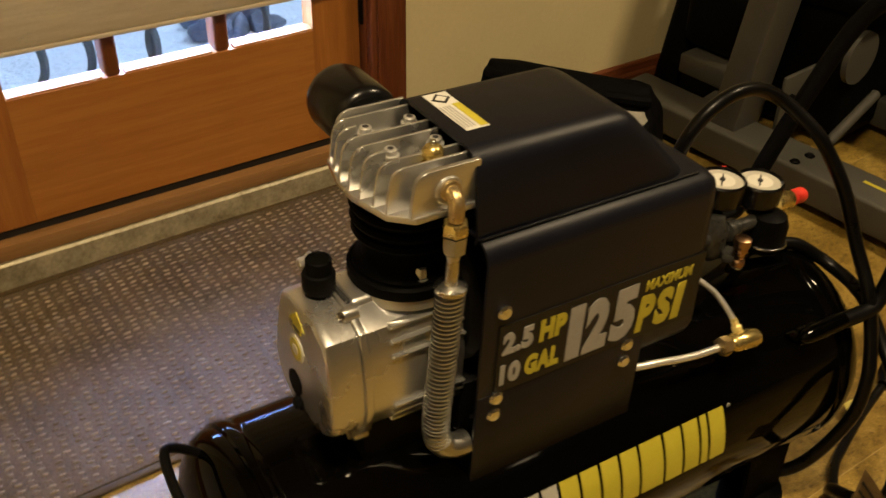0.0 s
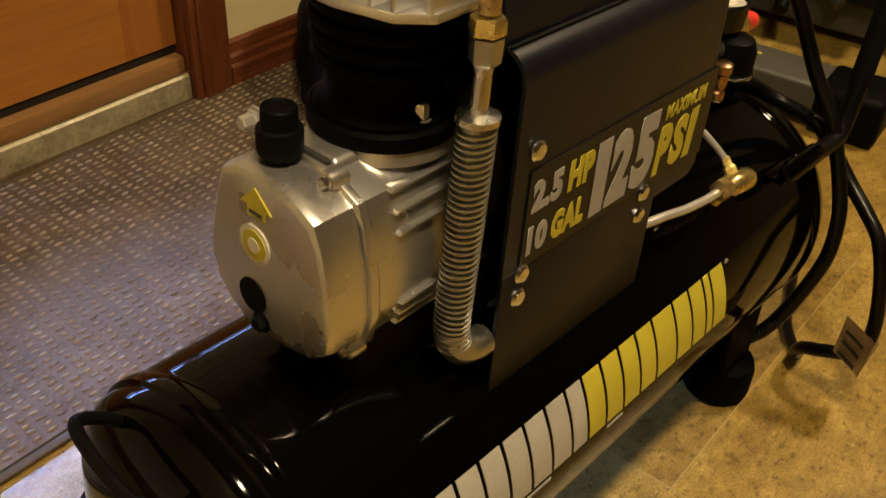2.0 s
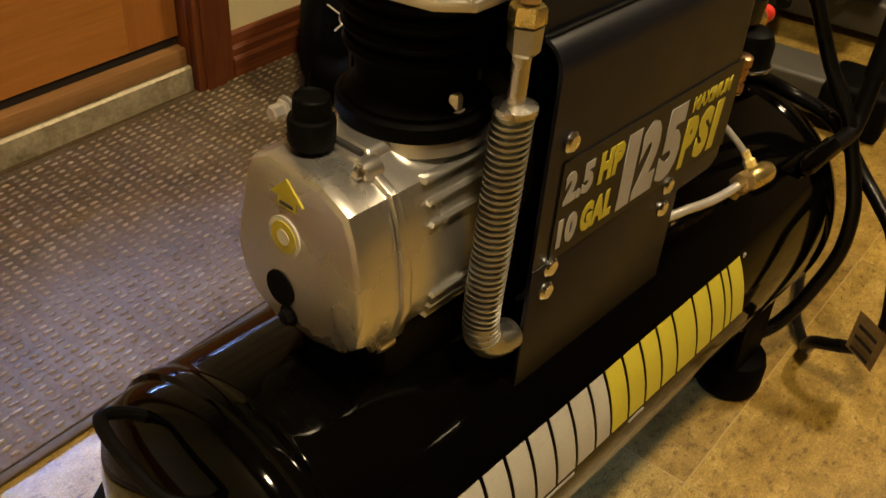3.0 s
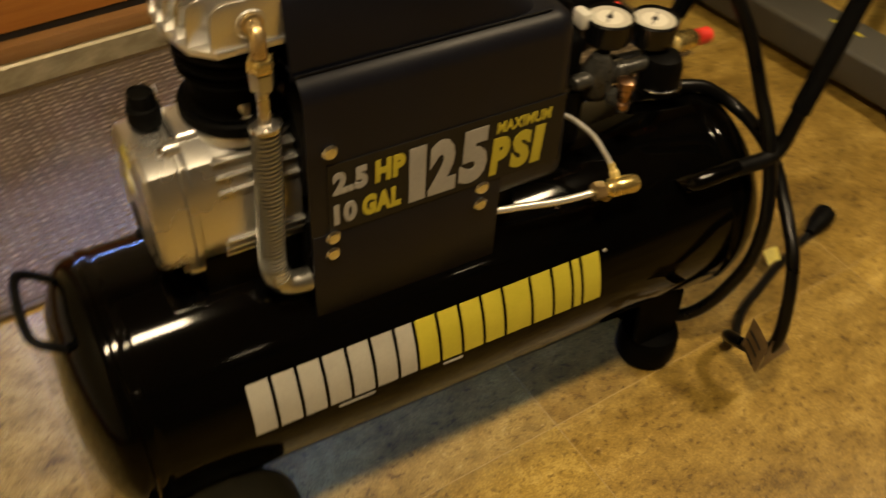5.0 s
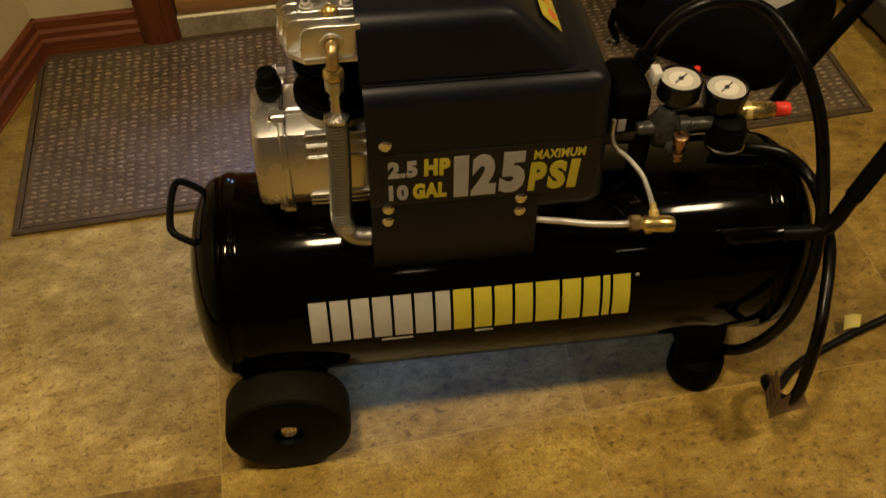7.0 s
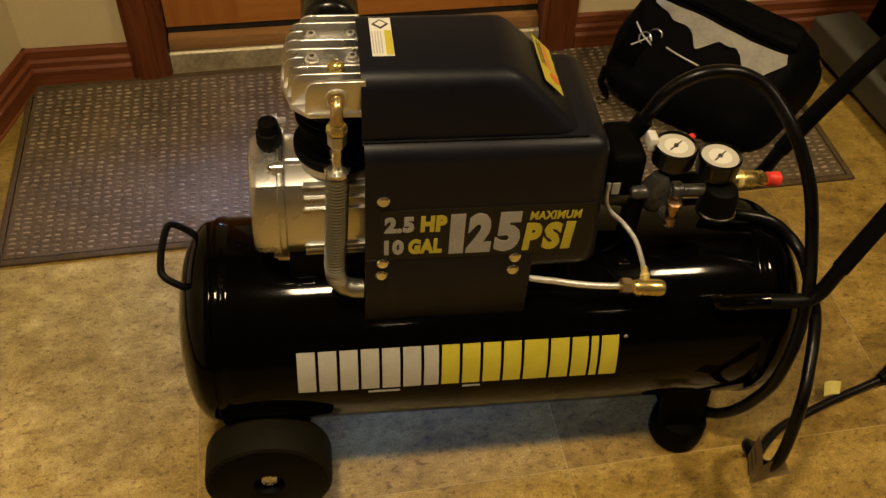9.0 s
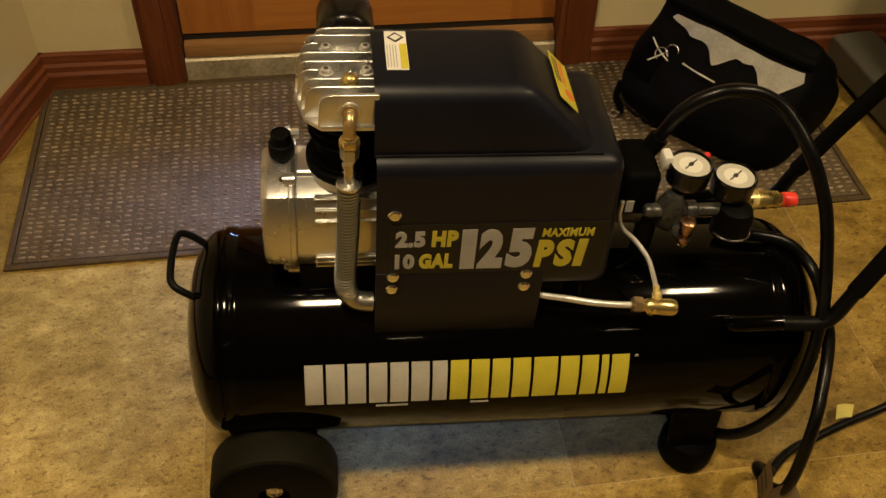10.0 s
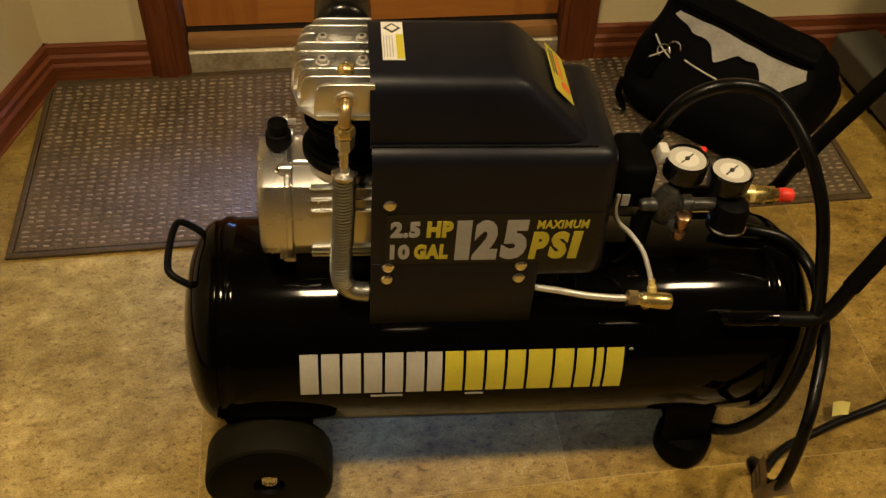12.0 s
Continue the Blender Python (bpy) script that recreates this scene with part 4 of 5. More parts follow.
for a, b in zip(path, path[1:]):
    d = b - a
    u = gap - acc
    while u <= d.length:
        m = Matrix.Translation(a + d.normalized() * u) @ d.to_track_quat("Z", "Y").to_matrix().to_4x4() @ pose(0, 0, 0, 7, 0, 0)
        if fin_mesh is None:
            fin = part("cooling_fin", lathe([(0.0095, -0.0011), (0.0130, -0.0006), (0.0130, 0.0006), (0.0095, 0.0011)], "z", (0, 0, 0), 20), DULL_FIN, pipe)
            fin_mesh = fin.data
        else:
            fin = new("cooling_fin", fin_mesh)
            fin.parent = pipe
        fin.matrix_local = m
        u += gap
    acc = d.length - (u - gap)
part("sleeve_end", lathe([(0.008, 0.536), (0.0140, 0.537), (0.0140, 0.541), (0.008, 0.543)], "z", (-0.1848, -0.081, 0), 20), ZINC, pipe)

# delivery line, check valve and unloader line
part("delivery_tube", tube([(-0.02, -0.072, 0.370), (0.040, -0.086, 0.360), (0.075, -0.092, 0.357), (0.110, -0.096, 0.352), (0.145, -0.098, 0.349), (0.168, -0.098, 0.349)], 0.0042, 14, 8), SATIN, comp, "bright aluminium delivery tube")
check = part("check_valve", moved(lathe([(0.006, 0.160), (0.0088, 0.162), (0.0088, 0.173), (0.0076, 0.175), (0.0105, 0.179), (0.0112, 0.208), (0.0096, 0.214), (0.004, 0.217)], "x", (0, 0, 0), 20), pose(0, -0.094, 0.370, 0, 7, -2)), NUTBRASS, comp, "brass check valve")
part("hex_nut", moved(lathe([(0.0070, 0.1575), (0.0104, 0.1590), (0.0104, 0.1700), (0.0085, 0.1715)], "x", (0, 0, 0), 6), pose(0, -0.094, 0.370, 0, 7, -2)), DULLBRASS, check, "dull brass compression nut")
part("valve_stem", tube([(0.190, -0.100, 0.344), (0.190, -0.092, 0.336), (0.190, -0.084, 0.318)], 0.006, 14, 4), BRASS, check)
part("side_port", moved(lathe([(0.005, 0.0), (0.006, 0.003), (0.006, 0.012), (0.0042, 0.014), (0.0042, 0.022)], "z", (0, 0, 0), 6), pose(0.190, -0.097, 0.350, -35, -8, 0)), BRASS, check)
part("unloader_tube", tube([(0.188, -0.088, 0.364), (0.184, -0.074, 0.377), (0.178, -0.058, 0.390), (0.164, -0.040, 0.402), (0.150, -0.028, 0.410), (0.145, -0.020, 0.424), (0.146, -0.016, 0.445)], 0.0031, 10, 8), SATIN, comp, "thin bright unloader tube")

# pressure switch, regulator, gauges, coupler
switch = part("pressure_switch", box(0.148, 0.194, -0.008, 0.070, 0.412, 0.478, 0.012, 4), FLATBLACK, comp, "black plastic pressure switch box")
part("switch_base", box(0.142, 0.205, -0.006, 0.06, 0.398, 0.4155, 0.003), GREYMETAL, switch, "grey cast switch base")
part("switch_label", box(0.154, 0.164, -0.0092, -0.0079, 0.420, 0.438), SILVERPRINT, switch, "small pale label")
part("switch_lever", box(0.194, 0.206, 0.006, 0.026, 0.474, 0.4935, 0.003), WHITE, switch, "white plastic end of a lever")
part("red_button", lathe([(0.0042, 0.470), (0.0042, 0.478), (0.0026, 0.480)], "z", (0.257, 0.030, 0), 16), RED, switch, "red switch button")
part("cord_gland", tube([(0.180, 0.050, 0.455), (0.190, 0.052, 0.470), (0.200, 0.053, 0.488)], 0.0125, 16, 4), RUBBER, switch, "black cord gland")
part("switch_riser", lathe([(0.013, 0.325), (0.013, 0.41)], "z", (0.190, 0.0, 0), 16), IRON, comp)
reg = part("regulator", lathe([(0.009, 0.398), (0.014, 0.402), (0.0175, 0.410), (0.0175, 0.436), (0.013, 0.446), (0.010, 0.452)], "z", (0.210, -0.012, 0), 24), GREYMETAL, comp, "grey cast pressure regulator")
arm = lathe([(0.007, 0.176), (0.0095, 0.180), (0.0095, 0.196), (0.0075, 0.199), (0.0090, 0.226), (0.0125, 0.228), (0.0125, 0.240), (0.0085, 0.243), (0.0085, 0.272)], "x", (0, -0.016, 0.428), 18)
part("manifold", arm, GREYMETAL, reg, "grey cast manifold arm")
part("hex_collar", lathe([(0.0115, 0.404), (0.0130, 0.406), (0.0130, 0.412), (0.0115, 0.414)], "z", (0.222, -0.034, 0), 6), GREYMETAL, reg)
part("drain_cock", lathe([(0.004, 0.384), (0.0075, 0.386), (0.0075, 0.392), (0.006, 0.394), (0.008, 0.400), (0.008, 0.410), (0.0095, 0.412), (0.0095, 0.420), (0.006, 0.422)], "z", (0.222, -0.046, 0.018), 14), COPPER, reg, "reddish brass safety valve")
part("safety_ring", tube([(0.222 + 0.006 * math.cos(a), -0.046 + 0.006 * math.sin(a), 0.4015) for a in [2 * math.pi * k / 10 for k in range(11)]], 0.0012, 8, 3), CHROME, reg, "bright pull ring")


def gauge(x, y, z, needle):
    g = part("pressure_gauge", lathe([(0.008, z - 0.040), (0.010, z - 0.030), (0.022, z - 0.026), (0.026, z - 0.022), (0.0272, z - 0.002), (0.0272, z + 0.002), (0.0252, z + 0.0045), (0.0235, z + 0.0008), (0.002, z + 0.0006)], "z", (x, y, 0), 40), FILTERBLACK, comp, "round black pressure gauge with white dial")
    part("dial", lathe([(0.0232, z + 0.0008), (0.0232, z + 0.0012)], "z", (x, y, 0), 40), DIALGREY, g)
    part("dial_centre", lathe([(0.0145, z + 0.0012), (0.0145, z + 0.0016)], "z", (x, y, 0), 32), DIAL, g)
    nd = box(-0.0125, 0.0125, -0.0008, 0.0008, z + 0.002, z + 0.0028)
    lathe([(0.003, z + 0.0016), (0.003, z + 0.0034)], "z", (0, 0, 0), 14, nd)
    part("needle", moved(nd, pose(x, y, 0, 0, 0, needle)), INK, g)


gauge(0.228, 0.005, 0.482, 40)
gauge(0.286, -0.001, 0.468, 40)
knob = part("regulator_knob", lathe([(0.014, 0.390), (0.021, 0.392), (0.024, 0.396), (0.024, 0.425), (0.020, 0.436), (0.012, 0.440)], "z", (0.290, -0.022, 0), 28), RUBBER, comp, "black regulator knob")
part("knob_ring", tube([(0.290 + 0.0248 * math.cos(a), -0.022 + 0.0248 * math.sin(a), 0.402) for a in [math.pi * 1.1 + math.pi * 0.8 * k / 8 for k in range(9)]], 0.0018, 8, 4), CHROME, knob, "bright wire ring")
aim = Matrix.Translation((0.305, 0.003, 0.4265)) @ Euler((0, radians(2), 0)).to_matrix().to_4x4()
coup = part("quick_coupler", moved(lathe([(0.006, -0.010), (0.009, -0.008), (0.0095, 0.002), (0.0125, 0.004), (0.0125, 0.036), (0.0115, 0.038), (0.0115, 0.048), (0.009, 0.050), (0.008, 0.054)], "x", (0, 0, 0), 20), aim), NUTBRASS, comp, "brass quick coupler")
part("coupler_sleeve_band", moved(lathe([(0.0132, 0.012), (0.0132, 0.020)], "x", (0, 0, 0), 20), aim), BRASS, coup)
part("hex_nut", moved(lathe([(0.0100, -0.007), (0.0132, -0.006), (0.0132, 0.003), (0.0110, 0.004)], "x", (0, 0, 0), 6), aim), NUTBRASS, coup)
part("red_plug", moved(lathe([(0.007, 0.053), (0.0095, 0.055), (0.0098, 0.070), (0.0085, 0.073), (0.003, 0.074)], "x", (0, 0, 0), 20), aim), RED, coup, "red plastic dust plug")

# cords
cord = part("power_cord", tube([(0.192, 0.052, 0.472), (0.202, 0.053, 0.494), (0.215, 0.051, 0.524), (0.235, 0.048, 0.548), (0.266, 0.046, 0.562), (0.302, 0.045, 0.560), (0.333, 0.038, 0.546), (0.352, 0.020, 0.529), (0.368, -0.004, 0.507), (0.383, -0.021, 0.478), (0.396, -0.038, 0.445), (0.404, -0.053, 0.411), (0.408, -0.069, 0.380), (0.408, -0.087, 0.356), (0.406, -0.104, 0.334), (0.404, -0.119, 0.303), (0.399, -0.134, 0.272), (0.391, -0.147, 0.238), (0.383, -0.151, 0.192), (0.373, -0.141, 0.142), (0.360, -0.128, 0.102), (0.345, -0.115, 0.079), (0.328, -0.098, 0.069), (0.305, -0.075, 0.074)], 0.0084, 12, 6), CABLE, comp, "thick black rubber power cord looped over the handle")
cord2 = part("cord_tail", tube([(0.300, 0.020, 0.352), (0.345, 0.010, 0.356), (0.385, 0.000, 0.352), (0.410, -0.014, 0.338), (0.422, -0.036, 0.328), (0.422, -0.064, 0.324), (0.420, -0.086, 0.318), (0.424, -0.104, 0.301), (0.426, -0.117, 0.286), (0.421, -0.140, 0.266), (0.411, -0.166, 0.249), (0.402, -0.190, 0.230), (0.396, -0.206, 0.200), (0.392, -0.217, 0.165), (0.388, -0.224, 0.132), (0.384, -0.223, 0.106), (0.377, -0.208, 0.090), (0.374, -0.184, 0.080), (0.381, -0.162, 0.066), (0.397, -0.151, 0.044), (0.419, -0.147, 0.0245)], 0.0082, 12, 6), CABLE, comp, "black cord end looped down from the handle")
tail = part("floor_cord", tube([(0.419, -0.147, 0.024), (0.440, -0.128, 0.025), (0.467, -0.110, 0.026), (0.504, -0.095, 0.027), (0.552, -0.076, 0.029), (0.600, -0.060, 0.031), (0.646, -0.046, 0.036)], 0.0066, 12, 8), CABLE, comp, "black cord lying on the floor")
M2 = Matrix.Translation((0.656, -0.043, 0.041)) @ Vector((0.92, 0.34, 0.04)).to_track_quat("Z", "Y").to_matrix().to_4x4()
plug2 = part("plug", moved(lathe([(0.0075, -0.014), (0.011, 0.0), (0.0155, 0.014), (0.0175, 0.034), (0.0175, 0.040)], "z", (0, 0, 0), 20), M2), RUBBER, tail, "black moulded plug on the floor")
for dx, dy in ((-0.006, 0.004), (0.006, 0.004), (0, -0.007)):
    part("prong", moved(box(dx - 0.0007, dx + 0.0007, dy - 0.003, dy + 0.003, 0.038, 0.056), M2), CHROME, plug2)
tag = bmesh.new()
rows = []
for k in range(7):
    u = k / 6
    rows.append([tag.verts.new((0.542 + 0.028 * u + 0.010 * v, -0.072 + 0.004 * u + 0.024 * v - 0.004 * u * v, 0.0385 + 0.002 * math.sin(4 * u) + 0.004 * v)) for v in (0, 1)])
for a, b in zip(rows, rows[1:]):
    tag.faces.new((a[0], a[1], b[1], b[0]))
bmesh.ops.solidify(tag, geom=tag.faces[:], thickness=0.0006)
part("cord_tag", tag, TAGPAPER, tail, "small yellow paper tag")

# folded paper label round the bottom of the hanging loop
fold = [Vector(p) for p in ((0.3625, -0.1985, 0.1475), (0.3580, -0.2360, 0.1330), (0.3545, -0.2340, 0.0830), (0.3610, -0.1980, 0.0960))]
flap = [Vector(p) for p in ((0.3580, -0.2365, 0.1330), (0.3545, -0.2345, 0.0830), (0.4085, -0.2330, 0.1000), (0.3990, -0.2180, 0.1180))]


def sheet(corners, n=5, bow=0.003, thick=0.0006):
    """A slightly bowed sheet between four corners."""
    a, b, c, d = corners
    nrm = (b - a).cross(d - a).normalized()
    bm = bmesh.new()
    grid = [[bm.verts.new(a.lerp(b, u / n).lerp(d.lerp(c, u / n), v / n) + nrm * bow * math.sin(math.pi * u / n) * math.sin(math.pi * (v + 1) / (n + 2))) for u in range(n + 1)] for v in range(n + 1)]
    for r, q in zip(grid, grid[1:]):
        for k in range(n):
            bm.faces.new((r[k], r[k + 1], q[k + 1], q[k]))
    bmesh.ops.solidify(bm, geom=bm.faces[:], thickness=thick)
    return bm


label = part("cord_label", sheet(fold), LABELPAPER, cord2, "folded brownish paper label with dark bars")
part("label_flap", sheet([flap[0], flap[3], flap[2], flap[1]]), LABELPAPER, label)
for v in (0.22, 0.50, 0.80):
    pts = [fold[0].lerp(fold[3], v + dv).lerp(fold[1].lerp(fold[2], v + dv), u) - Vector((0.0034, 0, 0)) for u, dv in ((0.15, 0.0), (0.80, 0.0), (0.80, 0.10), (0.15, 0.10))]
    part("label_bar", sheet(pts, 3, 0.001), INK, label)

# ---- tool bag ----
bag = thing("tool_bag", pose(0.612, 0.674, 0.008, 0, 0, -47), "slumped open black nylon tool bag with pale lining on the rug", "tool bag")
BAG_Z, BAG_A, BAG_B = (0, 0.03, 0.07, 0.12, 0.165, 0.20, 0.228), (0.170, 0.186, 0.192, 0.188, 0.176, 0.164, 0.152), (0.130, 0.156, 0.160, 0.130, 0.086, 0.046, 0.014)


def bag_size(z):
    return float(np.interp(z, BAG_Z, BAG_A)), float(np.interp(z, BAG_Z, BAG_B))


def bag_point(t, z, off=0.0):
    a, b = bag_size(z)
    c, s = math.cos(t), math.sin(t)
    x, y = (a + off) * abs(c) ** 0.5 * (1 if c > 0 else -1), (b + off) * abs(s) ** 0.5 * (1 if s > 0 else -1)
    w = noise.noise(Vector((x * 8, y * 8, z * 10))) * 0.022 + noise.noise(Vector((x * 24, y * 24, z * 20))) * 0.007
    k = 1 + w * min(1, z / 0.03) * 3.0 * (0.35 if z > 0.21 else 1)
    return Vector((x * k, y * k, z + (0.008 * (-x / 0.17) if z > 0.1 else 0) + w * 0.4 * min(1, z / 0.05)))


body = bmesh.new()
rings = []
for z in [0.228 * i / 18 for i in range(19)]:
    rings.append([body.verts.new(bag_point(2 * math.pi * k / 64, z)) for k in range(64)])
for a, b in zip(rings, rings[1:]):
    for k in range(64):
        body.faces.new((a[k], a[(k + 1) % 64], b[(k + 1) % 64], b[k]))
body.faces.new(rings[0][::-1])
body.faces.new(rings[-1])
part("body", body, BAGCLOTH, bag, "", 60)


def bag_front(x, z, off=0.0):
    """The point of the bag's front slope at x along it and height z."""
    a, b = bag_size(z)
    c = min(abs(x) / a, 0.98) ** 2
    return bag_point(math.pi * 1.5 + math.copysign(math.asin(c), x), z, off)


def bag_strip(x0, x1, z1, drop, off, n=60, m=6):
    """A cloth panel on the front slope: it hangs from z1 by drop(u), u running from 0 to 1 along it."""
    bm = bmesh.new()
    rows = []
    for i in range(m + 1):
        rows.append([bm.verts.new(bag_front(x0 + (x1 - x0) * k / n, z1 - drop(k / n) * i / m, off + 0.006 * math.sin(5 * k / n * 6.28 + 1.5 * i / m) * i / m)) for k in range(n + 1)])
    for a, b in zip(rows, rows[1:]):
        for k in range(n):
            bm.faces.new((a[k], a[k + 1], b[k + 1], b[k]))
    bmesh.ops.solidify(bm, geom=bm.faces[:], thickness=0.0015)
    return bm


def panel_drop(u):
    k = 0.5 + 0.5 * math.sin(9 * u) * math.sin(23 * u)
    return float(np.interp(u, (0, 0.12, 0.26, 0.36, 0.42, 0.47, 0.54, 0.66, 0.72, 0.78, 0.90, 1.0), (0.002, 0.014, 0.017, 0.024, 0.036, 0.028, 0.017, 0.015, 0.024, 0.043, 0.040, 0.010))) + 0.003 * k


part("pale_panel", bag_strip(-0.118, 0.146, 0.200, panel_drop, 0.007), BAGPALE, bag, "crumpled pale lining folded over the mouth", 60)
rim = [bag_front(-0.150 + 0.300 * k / 20, 0.213, 0.004) for k in range(21)]
part("mouth_frame", tube(rim, 0.013, 10, 2), BAGCLOTH, bag, "padded black rim along the mouth")
part("flap", bag_strip(-0.150, -0.105, 0.150, lambda u: 0.05, 0.006, 10, 3), BAGCLOTH, bag, "black pocket flap")
for x, zz in ((-0.088, 0.158), (-0.108, 0.148)):
    c = bag_front(x, zz, 0.014)
    ring = [c + Vector((0.013 * math.cos(a), 0.006 * math.sin(a), 0.011 * math.sin(a))) for a in [2 * math.pi * k / 10 for k in range(8)]]
    part("strap_ring", tube(ring, 0.0013, 8, 3), ZINC, bag, "bright metal strap ring")
part("strap", tube([bag_front(-0.140, 0.158, 0.010), bag_front(-0.118, 0.150, 0.012), bag_front(-0.090, 0.143, 0.012)], 0.0016, 8, 6), BAGPALE, bag, "thin pale cord")
part("strap", tube([bag_front(-0.058, 0.148, 0.010), bag_front(-0.025, 0.146, 0.012), bag_front(0.012, 0.144, 0.010)], 0.0018, 8, 6), BAGPALE, bag, "thin pale cord")
part("strap", tube([bag_front(-0.105, 0.150, 0.012), bag_front(-0.118, 0.138, 0.012), bag_front(-0.128, 0.128, 0.010)], 0.0016, 8, 6), BAGPALE, bag, "thin pale cord")
part("carry_strap", tube([bag_point(1.22 * math.pi, 0.06, 0.000), bag_point(1.24 * math.pi, 0.03, 0.008), bag_point(1.27 * math.pi, 0.014, 0.018), bag_point(1.31 * math.pi, 0.008, 0.028)], 0.007, 10, 6), BAGCLOTH, bag, "black webbing carry strap")
bk = [bag_point(1.32 * math.pi, 0.010, 0.040) + Vector((0.013 * math.cos(a), 0.013 * math.sin(a), 0)) for a in [math.pi / 4 + math.pi / 2 * k for k in range(5)]]
part("buckle", tube(bk, 0.0022, 8, raw=True), ZINC, bag, "square metal buckle")

tagged(part("splinter", moved(prism([(-0.014, 0.0), (-0.006, -0.0014), (0.013, -0.0004), (0.015, 0.0006), (-0.004, 0.0012)], "z", 0.0, 0.0014), pose(-0.2165, -0.2515, 0.0006, 0, 0, 2)), BAGPALE), "thin pale wood splinter lying on the vinyl floor", "splinter")

# ---- exercise machine ----
gym = thing("exercise_machine", pose(1.022, 0.035, 0, 0, 0, 6.3), "grey steel exercise machine frame with black foot caps", "exercise machine")
part("base_beam", box(-0.050, 0.050, 0.0, 0.800, 0.018, 0.084, 0.008, 3), GREYPAINT, gym, "grey powder-coated base beam")
part("foot_cap", box(-0.058, 0.058, -0.062, 0.052, 0.0, 0.088, 0.014, 3), RUBBER, gym, "black plastic foot cap")
part("floor_pad", box(-0.04, 0.04, 0.62, 0.74, 0.0, 0.017, 0.004), RUBBER, gym, "black rubber pad")
# Yellow strip on the beam, painted in place of a yellowish glint.
part("glint_strip", box(0.004, 0.012, 0.17, 0.235, 0.0842, 0.0848), YELLOW, gym, "small yellow strip painted in for a glint")
for x, y in ((-0.033, 0.357), (0.009, 0.352)):
    part("bolt_head", lathe([(0.010, 0.0838), (0.010, 0.087), (0.007, 0.089)], "z", (x, y, 0), 6), RUBBER, gym)
part("upright", moved(box(-0.044, 0.044, -0.032, 0.032, 0.0, 1.25, 0.006, 2), pose(0.012, 0.535, 0.070, 0, 13, 0)), GREYPAINT, gym, "grey slanted upright post")
part("drive_cover", box(0.195, 0.52, 0.40, 0.76, 0.012, 0.50, 0.03, 3), RUBBER, gym, "large black lower cover")
part("bracket_plate", box(0.060, 0.172, 0.464, 0.474, 0.06, 0.190, 0.004), GREYPAINT, gym, "grey bracket plate with a bolt hole")
part("bracket_bolt", lathe([(0.009, 0.458), (0.009, 0.464)], "y", (0.088, 0, 0.140), 16), RUBBER, gym)
part("rear_bracket", box(0.088, 0.190, 0.585, 0.745, 0.092, 0.138, 0.006), GREYPAINT, gym, "grey rear bracket")
part("rubber_block", box(0.094, 0.186, 0.58, 0.74, 0.0, 0.091, 0.006), RUBBER, gym, "black rubber block under the bracket")
part("rear_cover", hull8((0.105, 0.55, 0.755, 0.842), (0.200, 0.55, 0.765, 0.835), 0.0, 0.44, 0.03, 4), RUBBER, gym, "black rear cover close to the wall")
part("stub_bar", tube([(0.055, 0.350, 0.092), (0.150, 0.360, 0.112), (0.250, 0.370, 0.135)], 0.011, 12, 4), GREYPAINT, gym, "short grey stub bar")
part("cross_beam", moved(box(0.0, 0.95, -0.040, 0.040, 0.020, 0.086, 0.008, 2), pose(0.046, 0.60, 0, 0, 0, 8)), GREYPAINT, gym)
part("second_post", moved(box(-0.03, 0.03, -0.025, 0.025, 0.0, 1.2, 0.006, 2), pose(0.42, 0.36, 0.06, 0, 20, 0)), GREYPAINT, gym)
part("rear_beam", box(0.34, 0.42, 0.0, 0.80, 0.020, 0.086, 0.008, 3), GREYPAINT, gym)
part("flywheel", lathe([(0.05, -0.05), (0.23, -0.05), (0.25, -0.035), (0.25, 0.035), (0.23, 0.05), (0.05, 0.05)], "y", (0.42, 0.66, 0.33), 48), RUBBER, gym, "large black flywheel housing")
part("seat_block", box(0.12, 0.40, 0.58, 0.78, 0.14, 0.30, 0.03, 3), RUBBER, gym, "black padded housing")
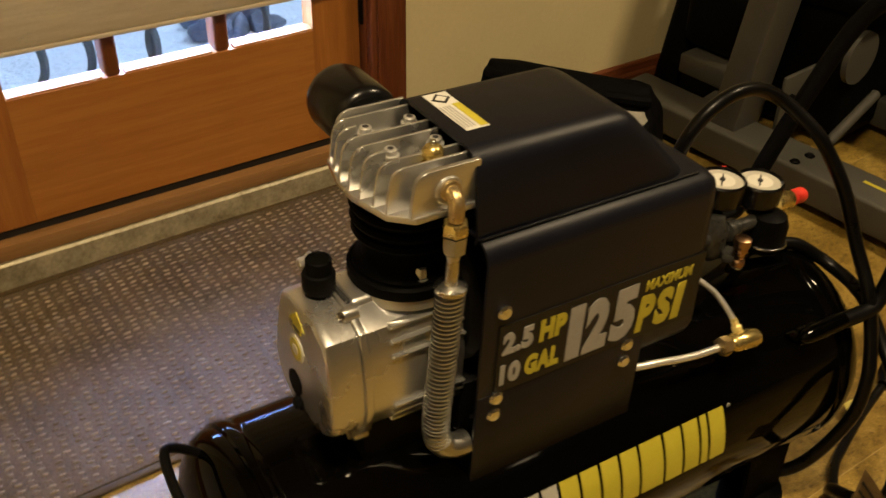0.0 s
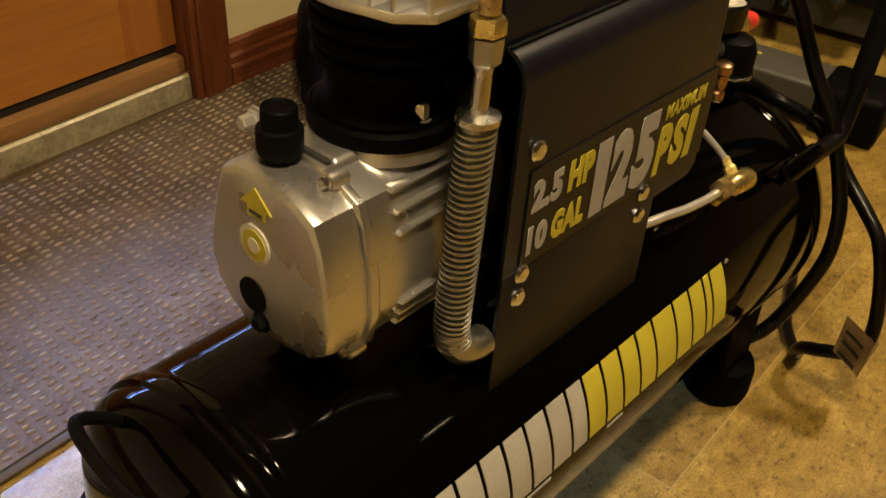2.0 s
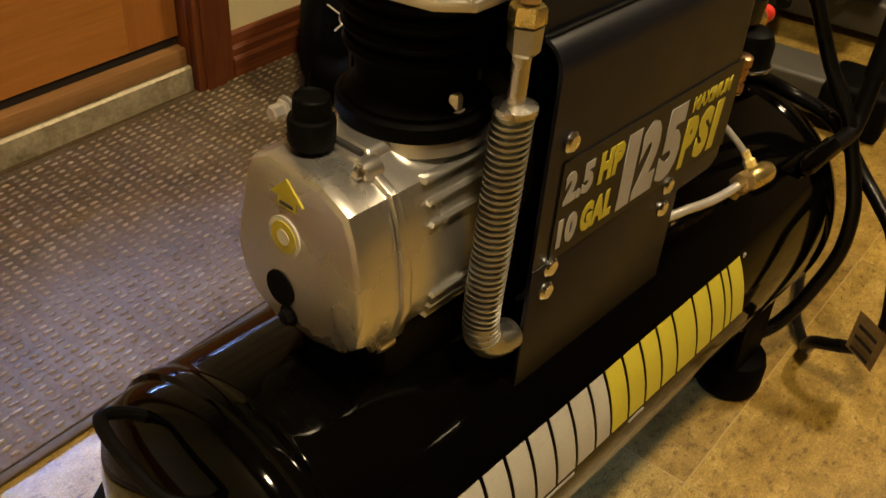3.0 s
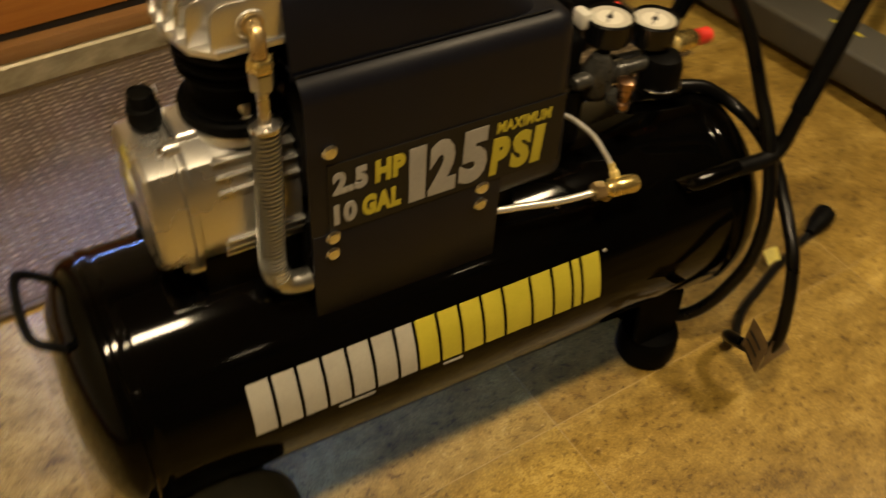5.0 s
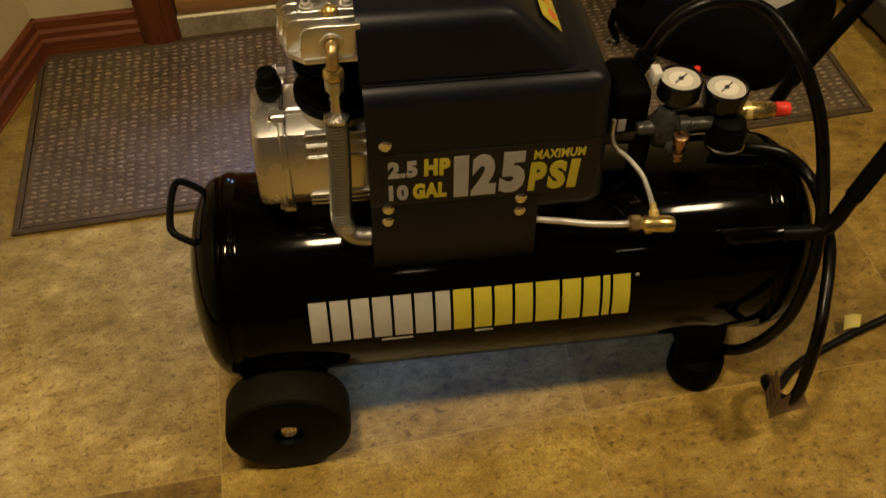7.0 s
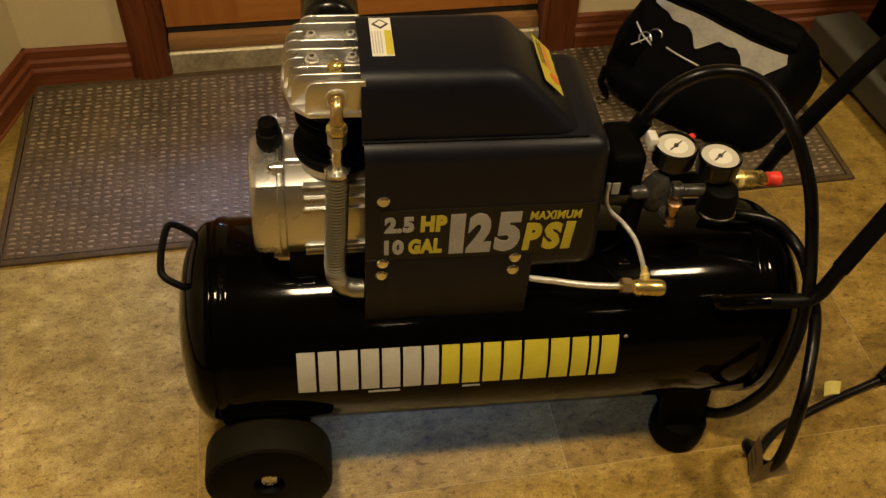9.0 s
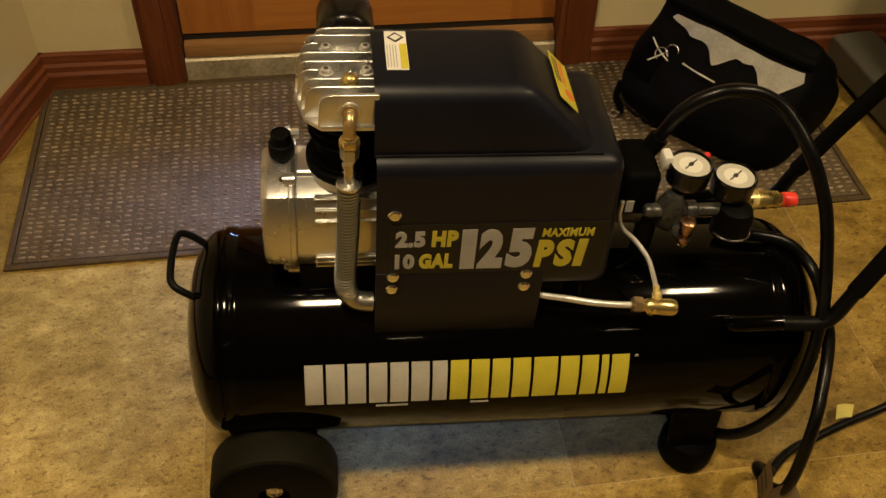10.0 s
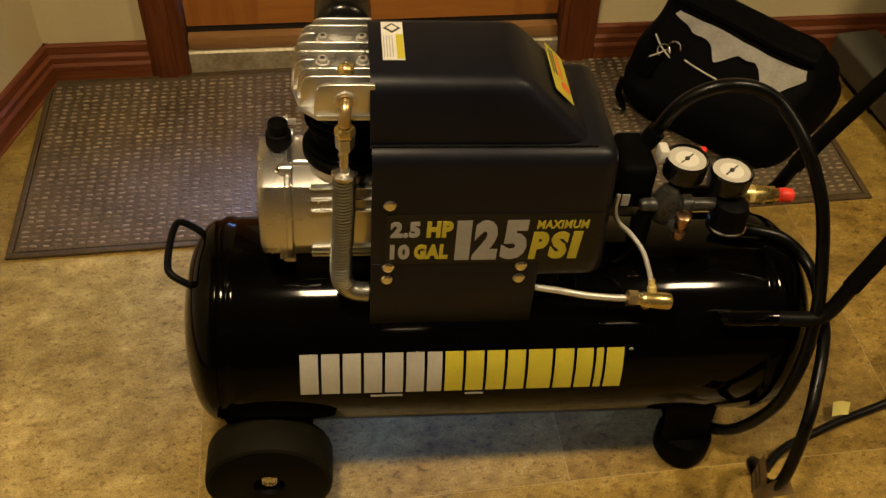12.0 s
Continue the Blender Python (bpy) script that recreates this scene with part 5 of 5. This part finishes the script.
part("drive_housing", hull8((0.50, 1.25, -0.10, 0.50), (0.56, 1.15, -0.02, 0.42), 0.05, 0.52, 0.05, 4), RUBBER, gym, "large black drive housing")
part("pedal", moved(box(-0.06, 0.06, -0.16, 0.16, 0.0, 0.035, 0.012, 2), pose(0.33, 0.20, 0.155, 8, -6, 0)), RUBBER, gym, "black foot pedal")
part("pedal", moved(box(-0.06, 0.06, -0.16, 0.16, 0.0, 0.035, 0.012, 2), pose(0.24, 0.52, 0.30, -6, -6, 0)), RUBBER, gym, "black foot pedal")
part("stay", tube([(0.18, 0.20, 0.10), (0.40, 0.24, 0.26), (0.70, 0.30, 0.48)], 0.014, 12, 6), RUBBER, gym, "black stay bar")
part("stay", tube([(0.30, 0.12, 0.09), (0.42, 0.30, 0.20), (0.50, 0.55, 0.40)], 0.014, 12, 6), GREYPAINT, gym)
part("link_plate", moved(lathe([(0.02, -0.006), (0.055, -0.006), (0.055, 0.006), (0.02, 0.006)], "y", (0, 0, 0), 24), pose(0.20, 0.40, 0.22, 0, 0, 0)), GREYPAINT, gym, "round grey link plate")

# ---- floor tiles ----
T, TURN, GAP = 0.527, 1.5, 0.0007
# Tile tones; the bluer (-2, 0) and (-1, 0) also carry painted door daylight.
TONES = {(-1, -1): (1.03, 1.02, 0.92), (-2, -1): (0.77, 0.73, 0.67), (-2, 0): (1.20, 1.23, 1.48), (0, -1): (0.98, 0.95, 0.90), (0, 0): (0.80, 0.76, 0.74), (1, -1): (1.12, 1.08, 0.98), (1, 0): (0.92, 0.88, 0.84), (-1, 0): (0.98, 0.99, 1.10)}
rnd = random.Random(12)
tile = None
for i in range(-5, 5):
    for j in range(-7, 2):
        if tile is None:
            tile = part("tile", box(GAP, T - GAP, GAP, T - GAP, -0.0036, 0, 0.0003, 1), FLOOR, floor)
            ob = tile
        else:
            ob = new("tile", tile.data)
            ob.parent = floor
        ob.matrix_local = pose(0.130, -0.147, 0, 0, 0, TURN) @ pose(T * i, T * j, 0)
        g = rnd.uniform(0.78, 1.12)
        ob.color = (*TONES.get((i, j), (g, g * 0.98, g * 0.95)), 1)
